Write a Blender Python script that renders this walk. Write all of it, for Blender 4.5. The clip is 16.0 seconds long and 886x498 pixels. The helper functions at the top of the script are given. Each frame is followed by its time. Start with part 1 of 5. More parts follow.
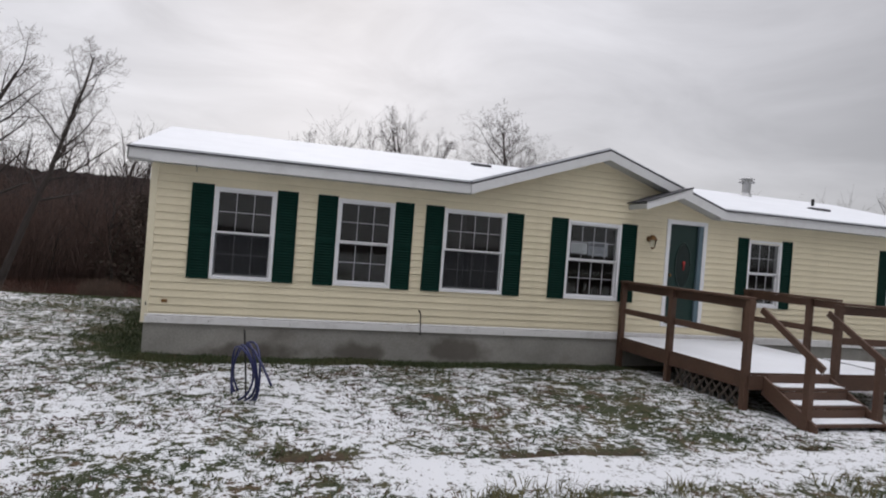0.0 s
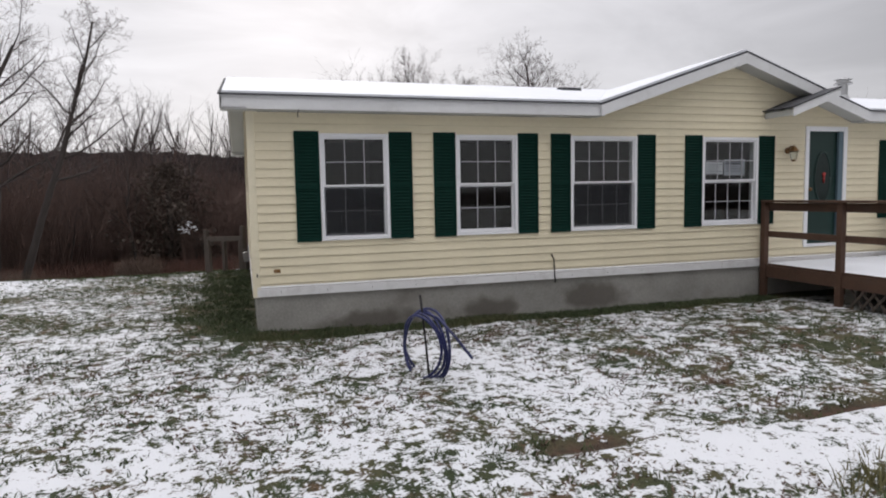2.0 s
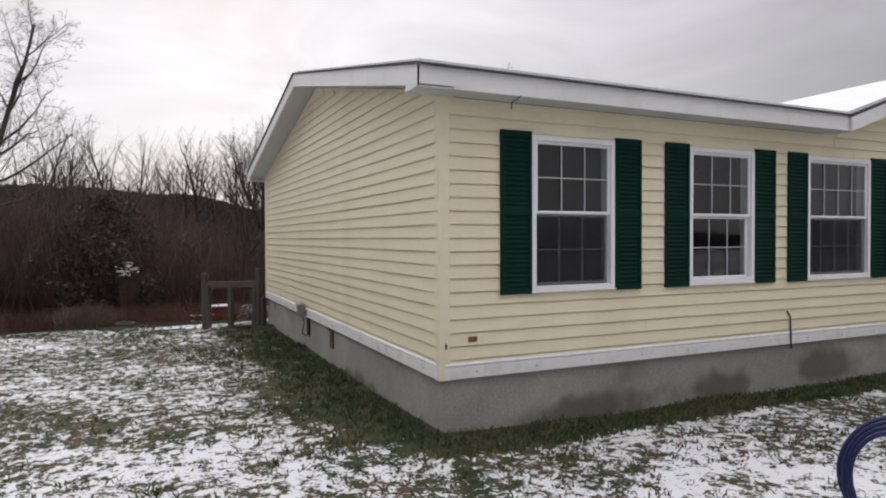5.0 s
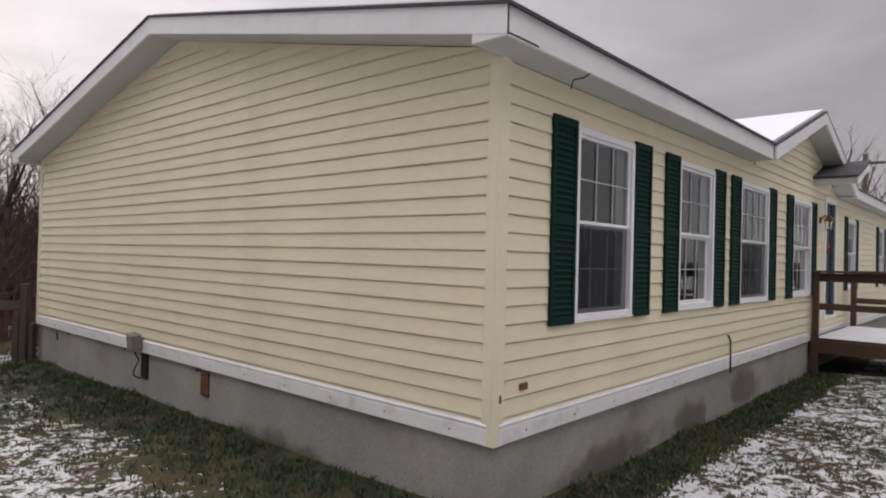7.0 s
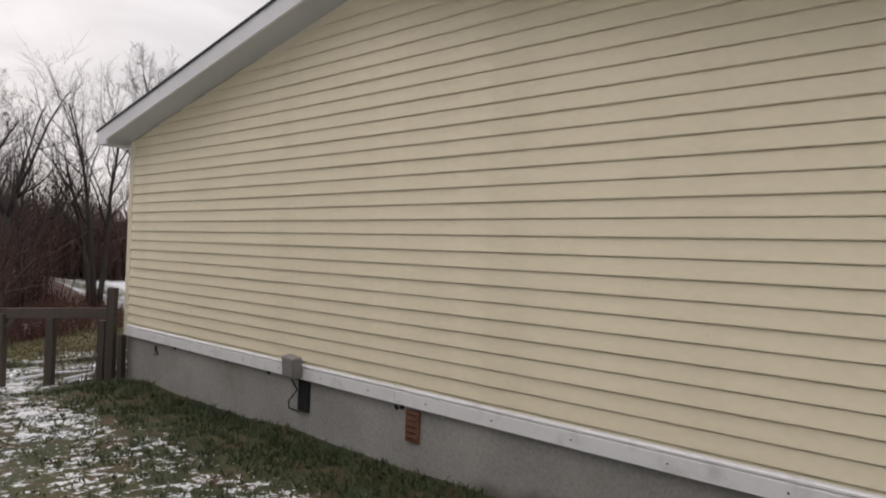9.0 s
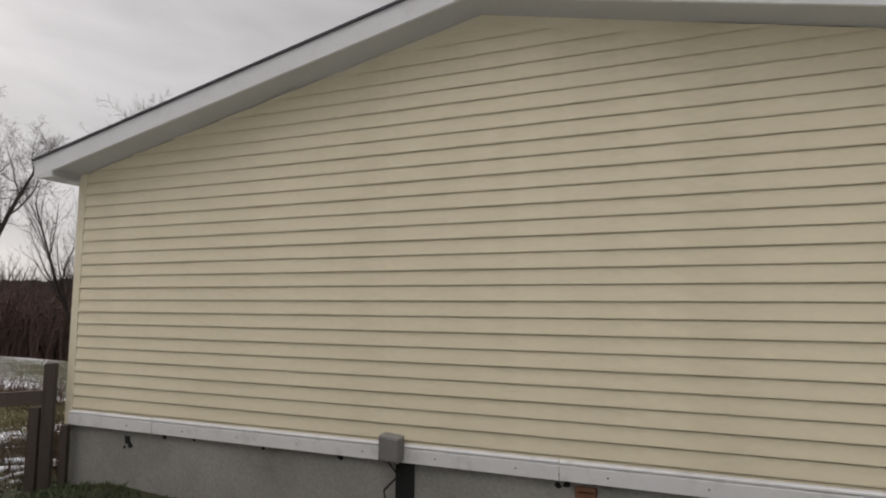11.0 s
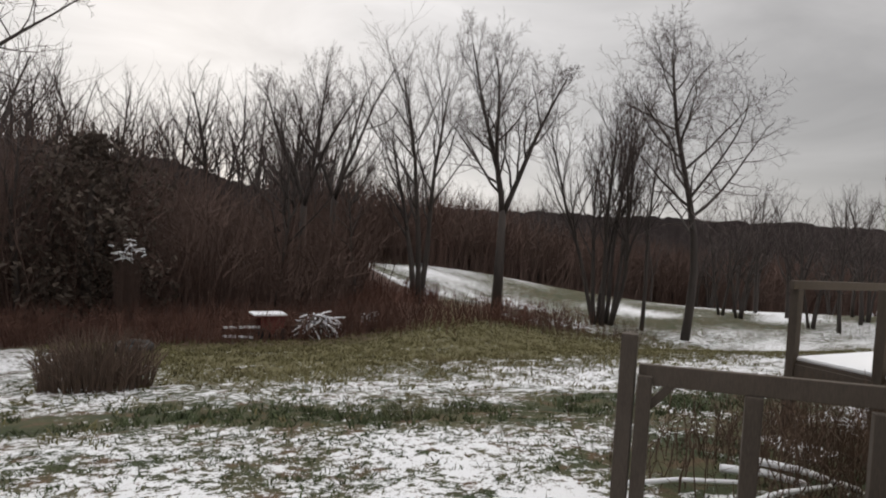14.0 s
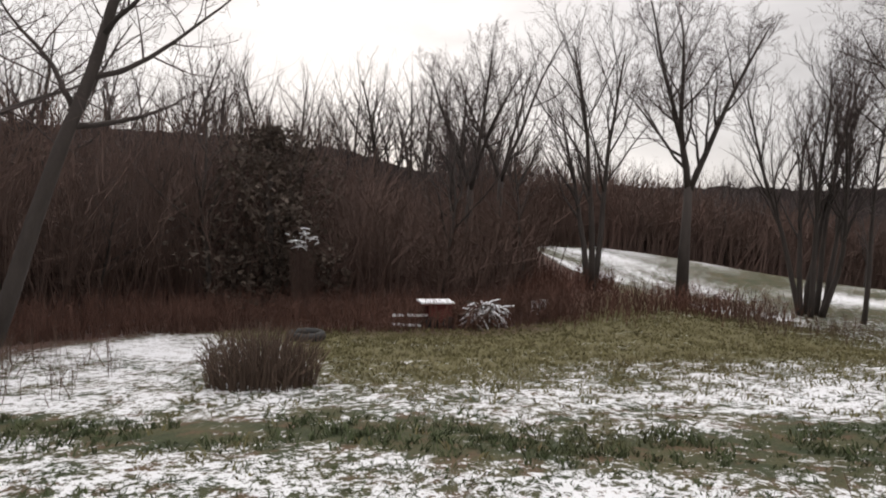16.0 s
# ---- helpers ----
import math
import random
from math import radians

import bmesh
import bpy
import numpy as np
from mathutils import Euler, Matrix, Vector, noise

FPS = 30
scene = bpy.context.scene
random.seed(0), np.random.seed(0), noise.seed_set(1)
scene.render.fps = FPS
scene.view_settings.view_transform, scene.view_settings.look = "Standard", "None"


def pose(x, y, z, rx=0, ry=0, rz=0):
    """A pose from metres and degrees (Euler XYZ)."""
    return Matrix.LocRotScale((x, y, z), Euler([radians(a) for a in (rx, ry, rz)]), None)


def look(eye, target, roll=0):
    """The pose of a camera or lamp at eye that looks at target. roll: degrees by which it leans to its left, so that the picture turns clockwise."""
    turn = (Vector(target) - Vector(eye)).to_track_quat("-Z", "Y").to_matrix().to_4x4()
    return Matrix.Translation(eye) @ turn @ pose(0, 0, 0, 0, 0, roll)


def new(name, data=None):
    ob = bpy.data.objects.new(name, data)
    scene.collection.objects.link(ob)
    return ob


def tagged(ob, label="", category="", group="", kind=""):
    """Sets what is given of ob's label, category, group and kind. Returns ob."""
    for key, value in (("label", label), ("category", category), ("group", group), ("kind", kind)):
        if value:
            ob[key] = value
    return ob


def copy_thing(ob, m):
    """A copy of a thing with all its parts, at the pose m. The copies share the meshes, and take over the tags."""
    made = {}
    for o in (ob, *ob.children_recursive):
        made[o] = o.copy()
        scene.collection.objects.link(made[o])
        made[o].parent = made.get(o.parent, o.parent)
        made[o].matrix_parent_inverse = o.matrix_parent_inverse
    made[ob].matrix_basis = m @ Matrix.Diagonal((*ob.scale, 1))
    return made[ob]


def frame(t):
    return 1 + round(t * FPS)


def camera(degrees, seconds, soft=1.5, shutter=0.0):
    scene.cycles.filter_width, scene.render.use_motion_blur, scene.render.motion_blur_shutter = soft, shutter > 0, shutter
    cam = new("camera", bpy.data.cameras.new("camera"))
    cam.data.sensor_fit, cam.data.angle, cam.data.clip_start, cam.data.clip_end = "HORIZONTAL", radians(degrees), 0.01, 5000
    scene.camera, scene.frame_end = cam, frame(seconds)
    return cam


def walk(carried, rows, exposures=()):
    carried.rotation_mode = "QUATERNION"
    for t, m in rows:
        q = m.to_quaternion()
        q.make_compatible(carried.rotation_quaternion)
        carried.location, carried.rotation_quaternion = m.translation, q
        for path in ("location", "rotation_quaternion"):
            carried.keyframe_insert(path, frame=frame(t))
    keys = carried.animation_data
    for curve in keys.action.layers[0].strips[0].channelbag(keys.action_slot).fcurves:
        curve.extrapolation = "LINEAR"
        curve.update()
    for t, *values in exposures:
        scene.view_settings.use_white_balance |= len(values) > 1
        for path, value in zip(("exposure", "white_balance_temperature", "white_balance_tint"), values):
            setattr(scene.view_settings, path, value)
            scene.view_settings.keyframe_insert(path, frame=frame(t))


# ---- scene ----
cam = camera(69.3, 16.0, soft=2.0)
PATH = [
    (0, (1.448, -10.44, 1.94), (2.027, -8.525, 1.936), 4.4),
    (0.5, (1.104, -10.017, 1.935), (1.672, -8.1, 1.883), 3.3),
    (1, (0.845, -9.542, 1.884), (1.392, -7.621, 1.776), 1.4),
    (1.5, (0.626, -9.096, 1.845), (1.149, -7.172, 1.69), -0.4),
    (2, (-0.091, -8.629, 1.774), (0.497, -6.725, 1.606), -1.1),
    (2.5, (-0.704, -8.04, 1.751), (-0.056, -6.155, 1.583), -1.3),
    (3, (-0.997, -7.517, 1.675), (-0.33, -5.637, 1.539), -1.5),
    (3.5, (-1.198, -6.943, 1.654), (-0.526, -5.062, 1.552), -1.3),
    (4, (-1.704, -6.291, 1.626), (-0.951, -4.44, 1.57), -1.2),
    (4.5, (-1.965, -5.591, 1.693), (-1.193, -3.747, 1.659), -0.7),
    (6.8, (-3.206, -2.602, 1.651), (-1.766, -1.213, 1.65), 1.3),
    (7, (-3.161, -2.372, 1.642), (-1.668, -1.041, 1.667), 1.5),
    (7.5, (-3.235, -1.728, 1.623), (-1.697, -0.451, 1.684), 2.0),
    (8, (-3.482, -1.009, 1.609), (-1.968, 0.299, 1.607), 2.2),
    (8.5, (-3.52, -0.391, 1.675), (-2.047, 0.962, 1.666), 2.2),
    (11, (-4.4, 2.663, 1.627), (-2.575, 3.457, 1.815), 0.5),
    (11.5, (-4.51, 3.351, 1.594), (-2.737, 4.263, 1.76), 1.5),
    (12, (-4.428, 4.136, 1.54), (-2.745, 5.209, 1.667), 2.6),
    (12.5, (-4.294, 5.016, 1.512), (-2.728, 6.257, 1.599), 3.3),
    (13, (-4.15, 5.773, 1.449), (-2.748, 7.199, 1.508), 3.8),
    (13.5, (-4.085, 6.437, 1.441), (-2.877, 8.031, 1.458), 4.0),
    (14, (-4.169, 6.843, 1.532), (-3.194, 8.588, 1.472), 3.8),
    (14.5, (-4.242, 7.316, 1.569), (-3.474, 9.157, 1.414), 3.3),
    (15, (-4.076, 7.566, 1.558), (-3.448, 9.453, 1.348), 2.7),
    (15.5, (-3.92, 7.86, 1.561), (-3.366, 9.772, 1.371), 2.3),
    (16, (-3.75, 8.10, 1.58), (-3.252, 10.032, 1.434), 2.3),
]
walk(cam, [(t, look(eye, target, roll)) for t, eye, target, roll in PATH],
     exposures=[(0.0, -0.12, 6500, 12), (1.5, 0.03, 6550, 12), (4.5, 0.1, 6600, 13), (7.0, 0.02, 6800, 16), (8.5, 0.05, 6850, 15), (11.0, -0.08, 6900, 12), (12.5, -0.12, 7000, 11), (14.0, 0.0, 6900, 10), (15.0, 0.08, 6950, 11), (16.0, 0.27, 7000, 12)])

# ---- light ----
SUN_HEADING, SUN_HEIGHT = 6.0, 24.0
world = bpy.data.worlds.new("overcast")
scene.world = world
world.use_nodes = True
wn, wl = world.node_tree.nodes, world.node_tree.links
wn.clear()


def wnode(kind, **values):
    n = wn.new(kind)
    for k, v in values.items():
        n.inputs[k].default_value = v
    return n


sky = wn.new("ShaderNodeTexSky")
sky.sky_type = "NISHITA"
sky.sun_disc = False
sky.sun_elevation = radians(SUN_HEIGHT)
sky.sun_rotation = radians(SUN_HEADING)
coord = wn.new("ShaderNodeTexCoord")
sep = wn.new("ShaderNodeSeparateXYZ")
wl.new(coord.outputs["Generated"], sep.inputs[0])
# towards the veiled sun the cloud is brighter, and overhead it is brightest
toward = wn.new("ShaderNodeVectorMath")
toward.operation = "DOT_PRODUCT"
toward.inputs[1].default_value = (-0.12, 0.96, 0.22)
wl.new(coord.outputs["Generated"], toward.inputs[0])
glow = wn.new("ShaderNodeMapRange")
glow.interpolation_type = "SMOOTHSTEP"
for k, v in (("From Min", 0.2), ("From Max", 1.0), ("To Min", 0.38), ("To Max", 0.77)):
    glow.inputs[k].default_value = v
wl.new(toward.outputs["Value"], glow.inputs["Value"])
lift = wn.new("ShaderNodeMapRange")
lift.interpolation_type = "SMOOTHSTEP"
for k, v in (("From Min", 0.42), ("From Max", 1.0), ("To Min", 0.0), ("To Max", 1.70)):
    lift.inputs[k].default_value = v
wl.new(sep.outputs["Z"], lift.inputs["Value"])
stretch = wn.new("ShaderNodeMapping")
stretch.inputs["Scale"].default_value = (1.0, 1.0, 3.2)
wl.new(coord.outputs["Generated"], stretch.inputs[0])
cloud = wnode("ShaderNodeTexNoise", Scale=2.6, Detail=6.0, Roughness=0.55, Distortion=0.6)
wl.new(stretch.outputs[0], cloud.inputs["Vector"])
patch = wn.new("ShaderNodeMapRange")
for k, v in (("From Min", 0.3), ("From Max", 0.7), ("To Min", 0.82), ("To Max", 1.16)):
    patch.inputs[k].default_value = v
wl.new(cloud.outputs["Fac"], patch.inputs["Value"])
total = wn.new("ShaderNodeMath")
total.operation = "ADD"
wl.new(glow.outputs[0], total.inputs[0])
wl.new(lift.outputs[0], total.inputs[1])
shade = wn.new("ShaderNodeMath")
shade.operation = "MULTIPLY"
wl.new(total.outputs[0], shade.inputs[0])
wl.new(patch.outputs[0], shade.inputs[1])
grey = wn.new("ShaderNodeVectorMath")
grey.operation = "SCALE"
grey.inputs[0].default_value = (0.97, 0.975, 1.02)
wl.new(shade.outputs[0], grey.inputs["Scale"])
thin = wn.new("ShaderNodeVectorMath")
thin.operation = "MULTIPLY_ADD"
thin.inputs[1].default_value = (0.006, 0.006, 0.006)
wl.new(sky.outputs[0], thin.inputs[0])
wl.new(grey.outputs[0], thin.inputs[2])
bg = wnode("ShaderNodeBackground", Strength=1.0)
wl.new(thin.outputs[0], bg.inputs["Color"])
out = wn.new("ShaderNodeOutputWorld")
wl.new(bg.outputs[0], out.inputs[0])

sun = new("sun", bpy.data.lights.new("sun", "SUN"))
sun.data.energy, sun.data.angle, sun.data.color = 0.6, radians(25), (1.0, 0.97, 0.92)
h, e = radians(SUN_HEADING), radians(SUN_HEIGHT)
sun.matrix_world = look((0, 0, 30), (-30 * math.sin(h) * math.cos(e), -30 * math.cos(h) * math.cos(e), 30 - 30 * math.sin(e)))


# ---- materials ----
def material(name, colour, rough=0.6, vary=0.25, scale=6.0, grain=60.0, bump=0.15, metal=0.0, dirt=None, dirt_amount=0.0,
             dirt_scale=1.5, stretch=(1, 1, 1), per="object", spread=0.12, spec=0.4, coords="Object"):
    """A surface with stains and grain at two scales, a shade that differs from piece to piece, and optional dirt."""
    m = bpy.data.materials.new(name)
    m.use_nodes = True
    n, l = m.node_tree.nodes, m.node_tree.links
    p = n["Principled BSDF"]
    p.inputs["Roughness"].default_value = rough
    p.inputs["Metallic"].default_value = metal
    p.inputs["Specular IOR Level"].default_value = spec
    tc = n.new("ShaderNodeTexCoord")
    mp = n.new("ShaderNodeMapping")
    mp.inputs["Scale"].default_value = stretch
    l.new(tc.outputs[coords], mp.inputs[0])
    big, fine = n.new("ShaderNodeTexNoise"), n.new("ShaderNodeTexNoise")
    for t, s, d in ((big, scale, 5.0), (fine, grain, 3.0)):
        t.inputs["Scale"].default_value, t.inputs["Detail"].default_value = s, d
        l.new(mp.outputs[0], t.inputs["Vector"])
    both = n.new("ShaderNodeMath")
    both.operation = "MULTIPLY_ADD"
    both.inputs[1].default_value = 0.6
    l.new(big.outputs["Fac"], both.inputs[0])
    half = n.new("ShaderNodeMath")
    half.operation = "MULTIPLY"
    half.inputs[1].default_value = 0.4
    l.new(fine.outputs["Fac"], half.inputs[0])
    l.new(half.outputs[0], both.inputs[2])
    rnd = n.new("ShaderNodeObjectInfo" if per == "object" else "ShaderNodeNewGeometry")
    add = n.new("ShaderNodeMath")
    add.operation = "MULTIPLY_ADD"
    add.inputs[1].default_value = spread
    l.new(rnd.outputs["Random" if per == "object" else "Random Per Island"], add.inputs[0])
    l.new(both.outputs[0], add.inputs[2])
    ramp = n.new("ShaderNodeMapRange")
    for k, v in (("From Min", 0.3), ("From Max", 0.7 + spread), ("To Min", 1 - vary), ("To Max", 1 + vary)):
        ramp.inputs[k].default_value = v
    l.new(add.outputs[0], ramp.inputs["Value"])
    col = n.new("ShaderNodeVectorMath")
    col.operation = "SCALE"
    col.inputs[0].default_value = colour
    l.new(ramp.outputs[0], col.inputs["Scale"])
    last = col.outputs[0]
    if dirt:
        spots = n.new("ShaderNodeTexNoise")
        spots.inputs["Scale"].default_value, spots.inputs["Detail"].default_value = dirt_scale, 8.0
        spots.inputs["Roughness"].default_value = 0.65
        l.new(mp.outputs[0], spots.inputs["Vector"])
        cut = n.new("ShaderNodeMapRange")
        for k, v in (("From Min", 0.52), ("From Max", 0.75), ("To Min", 0.0), ("To Max", dirt_amount)):
            cut.inputs[k].default_value = v
        l.new(spots.outputs["Fac"], cut.inputs["Value"])
        mix = n.new("ShaderNodeMix")
        mix.data_type = "RGBA"
        mix.inputs[7].default_value = (*dirt, 1)
        l.new(cut.outputs[0], mix.inputs[0])
        l.new(last, mix.inputs[6])
        last = mix.outputs[2]
    l.new(last, p.inputs["Base Color"])
    if bump:
        b = n.new("ShaderNodeBump")
        b.inputs["Strength"].default_value, b.inputs["Distance"].default_value = bump, 0.01
        l.new(both.outputs[0], b.inputs["Height"])
        l.new(b.outputs[0], p.inputs["Normal"])
    return m


SIDING = material("cream vinyl siding", (0.755, 0.675, 0.485), 0.45, 0.07, 1.2, 14, 0.12, dirt=(0.42, 0.38, 0.25), dirt_amount=0.22,
                  dirt_scale=0.9, stretch=(1, 1, 2.5), spread=0.05, coords="Object")
CORNER = material("cream vinyl corner", (0.76, 0.69, 0.51), 0.45, 0.06, 2, 20, 0.1)
WHITE = material("white aluminium", (0.72, 0.72, 0.72), 0.4, 0.06, 2, 25, 0.1, dirt=(0.35, 0.33, 0.3), dirt_amount=0.25, dirt_scale=3)
TRIM = material("white vinyl skirt trim", (0.76, 0.75, 0.74), 0.45, 0.06, 2, 25, 0.12, dirt=(0.3, 0.27, 0.24), dirt_amount=0.4, dirt_scale=5)
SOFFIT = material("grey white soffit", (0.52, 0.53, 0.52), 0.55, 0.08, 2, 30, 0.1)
CONCRETE = material("foundation concrete", (0.30, 0.29, 0.265), 0.9, 0.30, 1.6, 40, 0.35, dirt=(0.11, 0.095, 0.08), dirt_amount=0.75, dirt_scale=0.8, spread=0.0)
SHINGLE = material("dark asphalt shingle", (0.06, 0.06, 0.065), 0.9, 0.35, 4, 90, 0.6)
SNOW = material("snow", (0.70, 0.715, 0.745), 0.7, 0.05, 1.5, 30, 0.3, spread=0.02, spec=0.2)
GREEN = material("dark green shutter vinyl", (0.0035, 0.026, 0.019), 0.65, 0.2, 3, 40, 0.15, spread=0.03, spec=0.1)
DOORGREEN = material("dark green door paint", (0.010, 0.031, 0.026), 0.4, 0.12, 2, 30, 0.1)
WINWHITE = material("white window vinyl", (0.80, 0.80, 0.81), 0.35, 0.04, 3, 30, 0.05)
REDWOOD = material("red-brown stained deck timber", (0.088, 0.047, 0.030), 0.7, 0.35, 2, 26, 0.4, stretch=(1, 1, 1), dirt=(0.06, 0.05, 0.045), dirt_amount=0.4, dirt_scale=4)
GREYWOOD = material("weathered grey timber", (0.072, 0.057, 0.046), 0.85, 0.4, 3, 40, 0.5, stretch=(3, 3, 0.6), dirt=(0.03, 0.028, 0.025), dirt_amount=0.6, dirt_scale=3)
BARK = material("grey brown bark", (0.052, 0.043, 0.039), 0.95, 0.35, 3, 30, 0.5, stretch=(2, 2, 0.5), per="island")
TWIG = material("dark brown twigs", (0.080, 0.060, 0.057), 0.95, 0.3, 1, 8, 0.0, per="island", spread=0.3)
BRUSH = material("bare brush stems", (0.102, 0.066, 0.054), 0.95, 0.4, 0.35, 4, 0.0, per="island", spread=0.5, dirt=(0.095, 0.040, 0.03), dirt_amount=0.6, dirt_scale=0.12)
REDBRUSH = material("red-brown brush", (0.105, 0.052, 0.038), 0.95, 0.4, 0.5, 5, 0.0, per="island", spread=0.5, dirt=(0.055, 0.035, 0.028), dirt_amount=0.7, dirt_scale=0.2)
DRYWEED = material("dry weed stalks", (0.098, 0.066, 0.049), 0.95, 0.4, 1, 8, 0.0, per="island", spread=0.5)
BLADES = material("short lawn grass", (0.050, 0.066, 0.028), 0.9, 0.55, 0.6, 6, 0.0, per="island", spread=0.6, dirt=(0.11, 0.095, 0.045), dirt_amount=0.7, dirt_scale=0.5)
FIELD = material("tan field grass", (0.115, 0.104, 0.046), 0.9, 0.5, 0.4, 5, 0.0, per="island", spread=0.6, dirt=(0.11, 0.075, 0.038), dirt_amount=0.6, dirt_scale=0.3)
CONIFER = material("dark evergreen needles", (0.062, 0.046, 0.036), 0.9, 0.4, 2, 10, 0.0, per="island", spread=0.4)
HOSE = material("navy blue hose", (0.012, 0.016, 0.075), 0.4, 0.2, 6, 40, 0.1)
STEEL = material("dark iron rod", (0.02, 0.018, 0.018), 0.6, 0.3, 8, 60, 0.2, metal=0.4)
ZINC = material("galvanised metal", (0.5, 0.5, 0.5), 0.35, 0.15, 5, 50, 0.1, metal=0.9)
GREYBOX = material("grey plastic box", (0.22, 0.21, 0.20), 0.6, 0.12, 5, 50, 0.1)
# also marks holes and chips, where the black stands for shade
BLACK = material("black rubber and painted hollows", (0.012, 0.012, 0.012), 0.7, 0.2, 5, 40, 0.1)
RUST = material("rusted steel vent", (0.16, 0.075, 0.045), 0.9, 0.35, 10, 60, 0.4)
BRASS = material("tarnished brass", (0.22, 0.12, 0.05), 0.45, 0.2, 8, 60, 0.1, metal=0.7)
PAPER = material("notice paper", (0.72, 0.72, 0.74), 0.9, 0.05, 3, 30, 0.0)
PAPERGREY = material("grey notice paper", (0.45, 0.46, 0.50), 0.9, 0.05, 3, 30, 0.0)
INK = material("printed ink", (0.10, 0.10, 0.12), 0.9, 0.05, 3, 30, 0.0)
RED = material("red ornament", (0.45, 0.045, 0.04), 0.6, 0.15, 8, 40, 0.1)
REDPAINT = material("faded red painted wood", (0.13, 0.03, 0.025), 0.8, 0.3, 4, 40, 0.3)
DARKGLASS = material("dark leaded glass", (0.018, 0.028, 0.026), 0.2, 0.3, 20, 60, 0.2, spec=0.3)
# near-black colour stands in for the unlit rooms behind the panes
INSIDE = material("darkened interior surface", (0.05, 0.046, 0.042), 0.9, 0.08, 1, 20, 0.05)
# white bars greyed in colour, as if dimmed between two panes
MUNTIN = material("white grille bars dimmed to grey", (0.46, 0.46, 0.48), 0.5, 0.05, 3, 30, 0.05)
STORM = material("pale blue storm door", (0.10, 0.15, 0.18), 0.4, 0.06, 3, 30, 0.05)
FARWOOD = material("distant bare woodland", (0.050, 0.040, 0.039), 1.0, 0.45, 0.25, 1.6, 0.0, stretch=(1, 1, 0.25), spread=0.0)

# damp brown stains on the foundation
cn, cl = CONCRETE.node_tree.nodes, CONCRETE.node_tree.links
cp = cn["Principled BSDF"]
ctc, cnoise = cn.new("ShaderNodeTexCoord"), cn.new("ShaderNodeTexNoise")
cnoise.inputs["Scale"].default_value, cnoise.inputs["Detail"].default_value = 3.0, 6.0
cl.new(ctc.outputs["Object"], cnoise.inputs["Vector"])
for sx, sy, sz, rx, rz in ((5.0, 0.0, 0.2, 0.75, 0.28), (3.2, 0.0, 0.1, 0.7, 0.22), (1.5, 0.0, 0.05, 0.9, 0.2), (0.0, 2.3, -0.05, 1.0, 0.2)):
    off = cn.new("ShaderNodeVectorMath")
    off.operation = "SUBTRACT"
    off.inputs[1].default_value = (sx, sy, sz)
    cl.new(ctc.outputs["Object"], off.inputs[0])
    squash = cn.new("ShaderNodeVectorMath")
    squash.operation = "MULTIPLY"
    squash.inputs[1].default_value = (1 / rx, 1 / rx, 1 / rz)
    cl.new(off.outputs[0], squash.inputs[0])
    far = cn.new("ShaderNodeVectorMath")
    far.operation = "LENGTH"
    cl.new(squash.outputs[0], far.inputs[0])
    ragged = cn.new("ShaderNodeMath")
    ragged.operation = "MULTIPLY_ADD"
    ragged.inputs[1].default_value = 1.6
    cl.new(cnoise.outputs["Fac"], ragged.inputs[0])
    cl.new(far.outputs["Value"], ragged.inputs[2])
    amount = cn.new("ShaderNodeMapRange")
    amount.interpolation_type = "SMOOTHSTEP"
    for k, v in (("From Min", 1.9), ("From Max", 1.15), ("To Min", 0.0), ("To Max", 0.75)):
        amount.inputs[k].default_value = v
    cl.new(ragged.outputs[0], amount.inputs["Value"])
    stain = cn.new("ShaderNodeMix")
    stain.data_type = "RGBA"
    stain.inputs[7].default_value = (0.085, 0.072, 0.058, 1)
    cl.new(amount.outputs[0], stain.inputs[0])
    cl.new(cp.inputs["Base Color"].links[0].from_socket, stain.inputs[6])
    cl.new(stain.outputs[2], cp.inputs["Base Color"])

GLASS = bpy.data.materials.new("window glass")
GLASS.use_nodes = True
gp = GLASS.node_tree.nodes["Principled BSDF"]
gp.inputs["Base Color"].default_value = (0.75, 0.78, 0.78, 1)
gp.inputs["Roughness"].default_value = 0.03
gp.inputs["Transmission Weight"].default_value = 1.0
gp.inputs["IOR"].default_value = 1.45

SCREEN = bpy.data.materials.new("insect screen")
SCREEN.use_nodes = True
sn, sl = SCREEN.node_tree.nodes, SCREEN.node_tree.links
sn["Principled BSDF"].inputs["Base Color"].default_value = (0.022, 0.024, 0.028, 1)
sn["Principled BSDF"].inputs["Roughness"].default_value = 0.8
see, blend = sn.new("ShaderNodeBsdfTransparent"), sn.new("ShaderNodeMixShader")
blend.inputs[0].default_value = 0.42
sl.new(see.outputs[0], blend.inputs[1])
sl.new(sn["Principled BSDF"].outputs[0], blend.inputs[2])
sl.new(blend.outputs[0], sn["Material Output"].inputs[0])

GROUND = bpy.data.materials.new("snow-dusted lawn")
GROUND.use_nodes = True
n, l = GROUND.node_tree.nodes, GROUND.node_tree.links
p = n["Principled BSDF"]
p.inputs["Roughness"].default_value = 0.85
p.inputs["Specular IOR Level"].default_value = 0.2
cover = n.new("ShaderNodeAttribute")
cover.attribute_name = "cover"
parts = n.new("ShaderNodeSeparateColor")
l.new(cover.outputs["Color"], parts.inputs[0])
tc = n.new("ShaderNodeTexCoord")


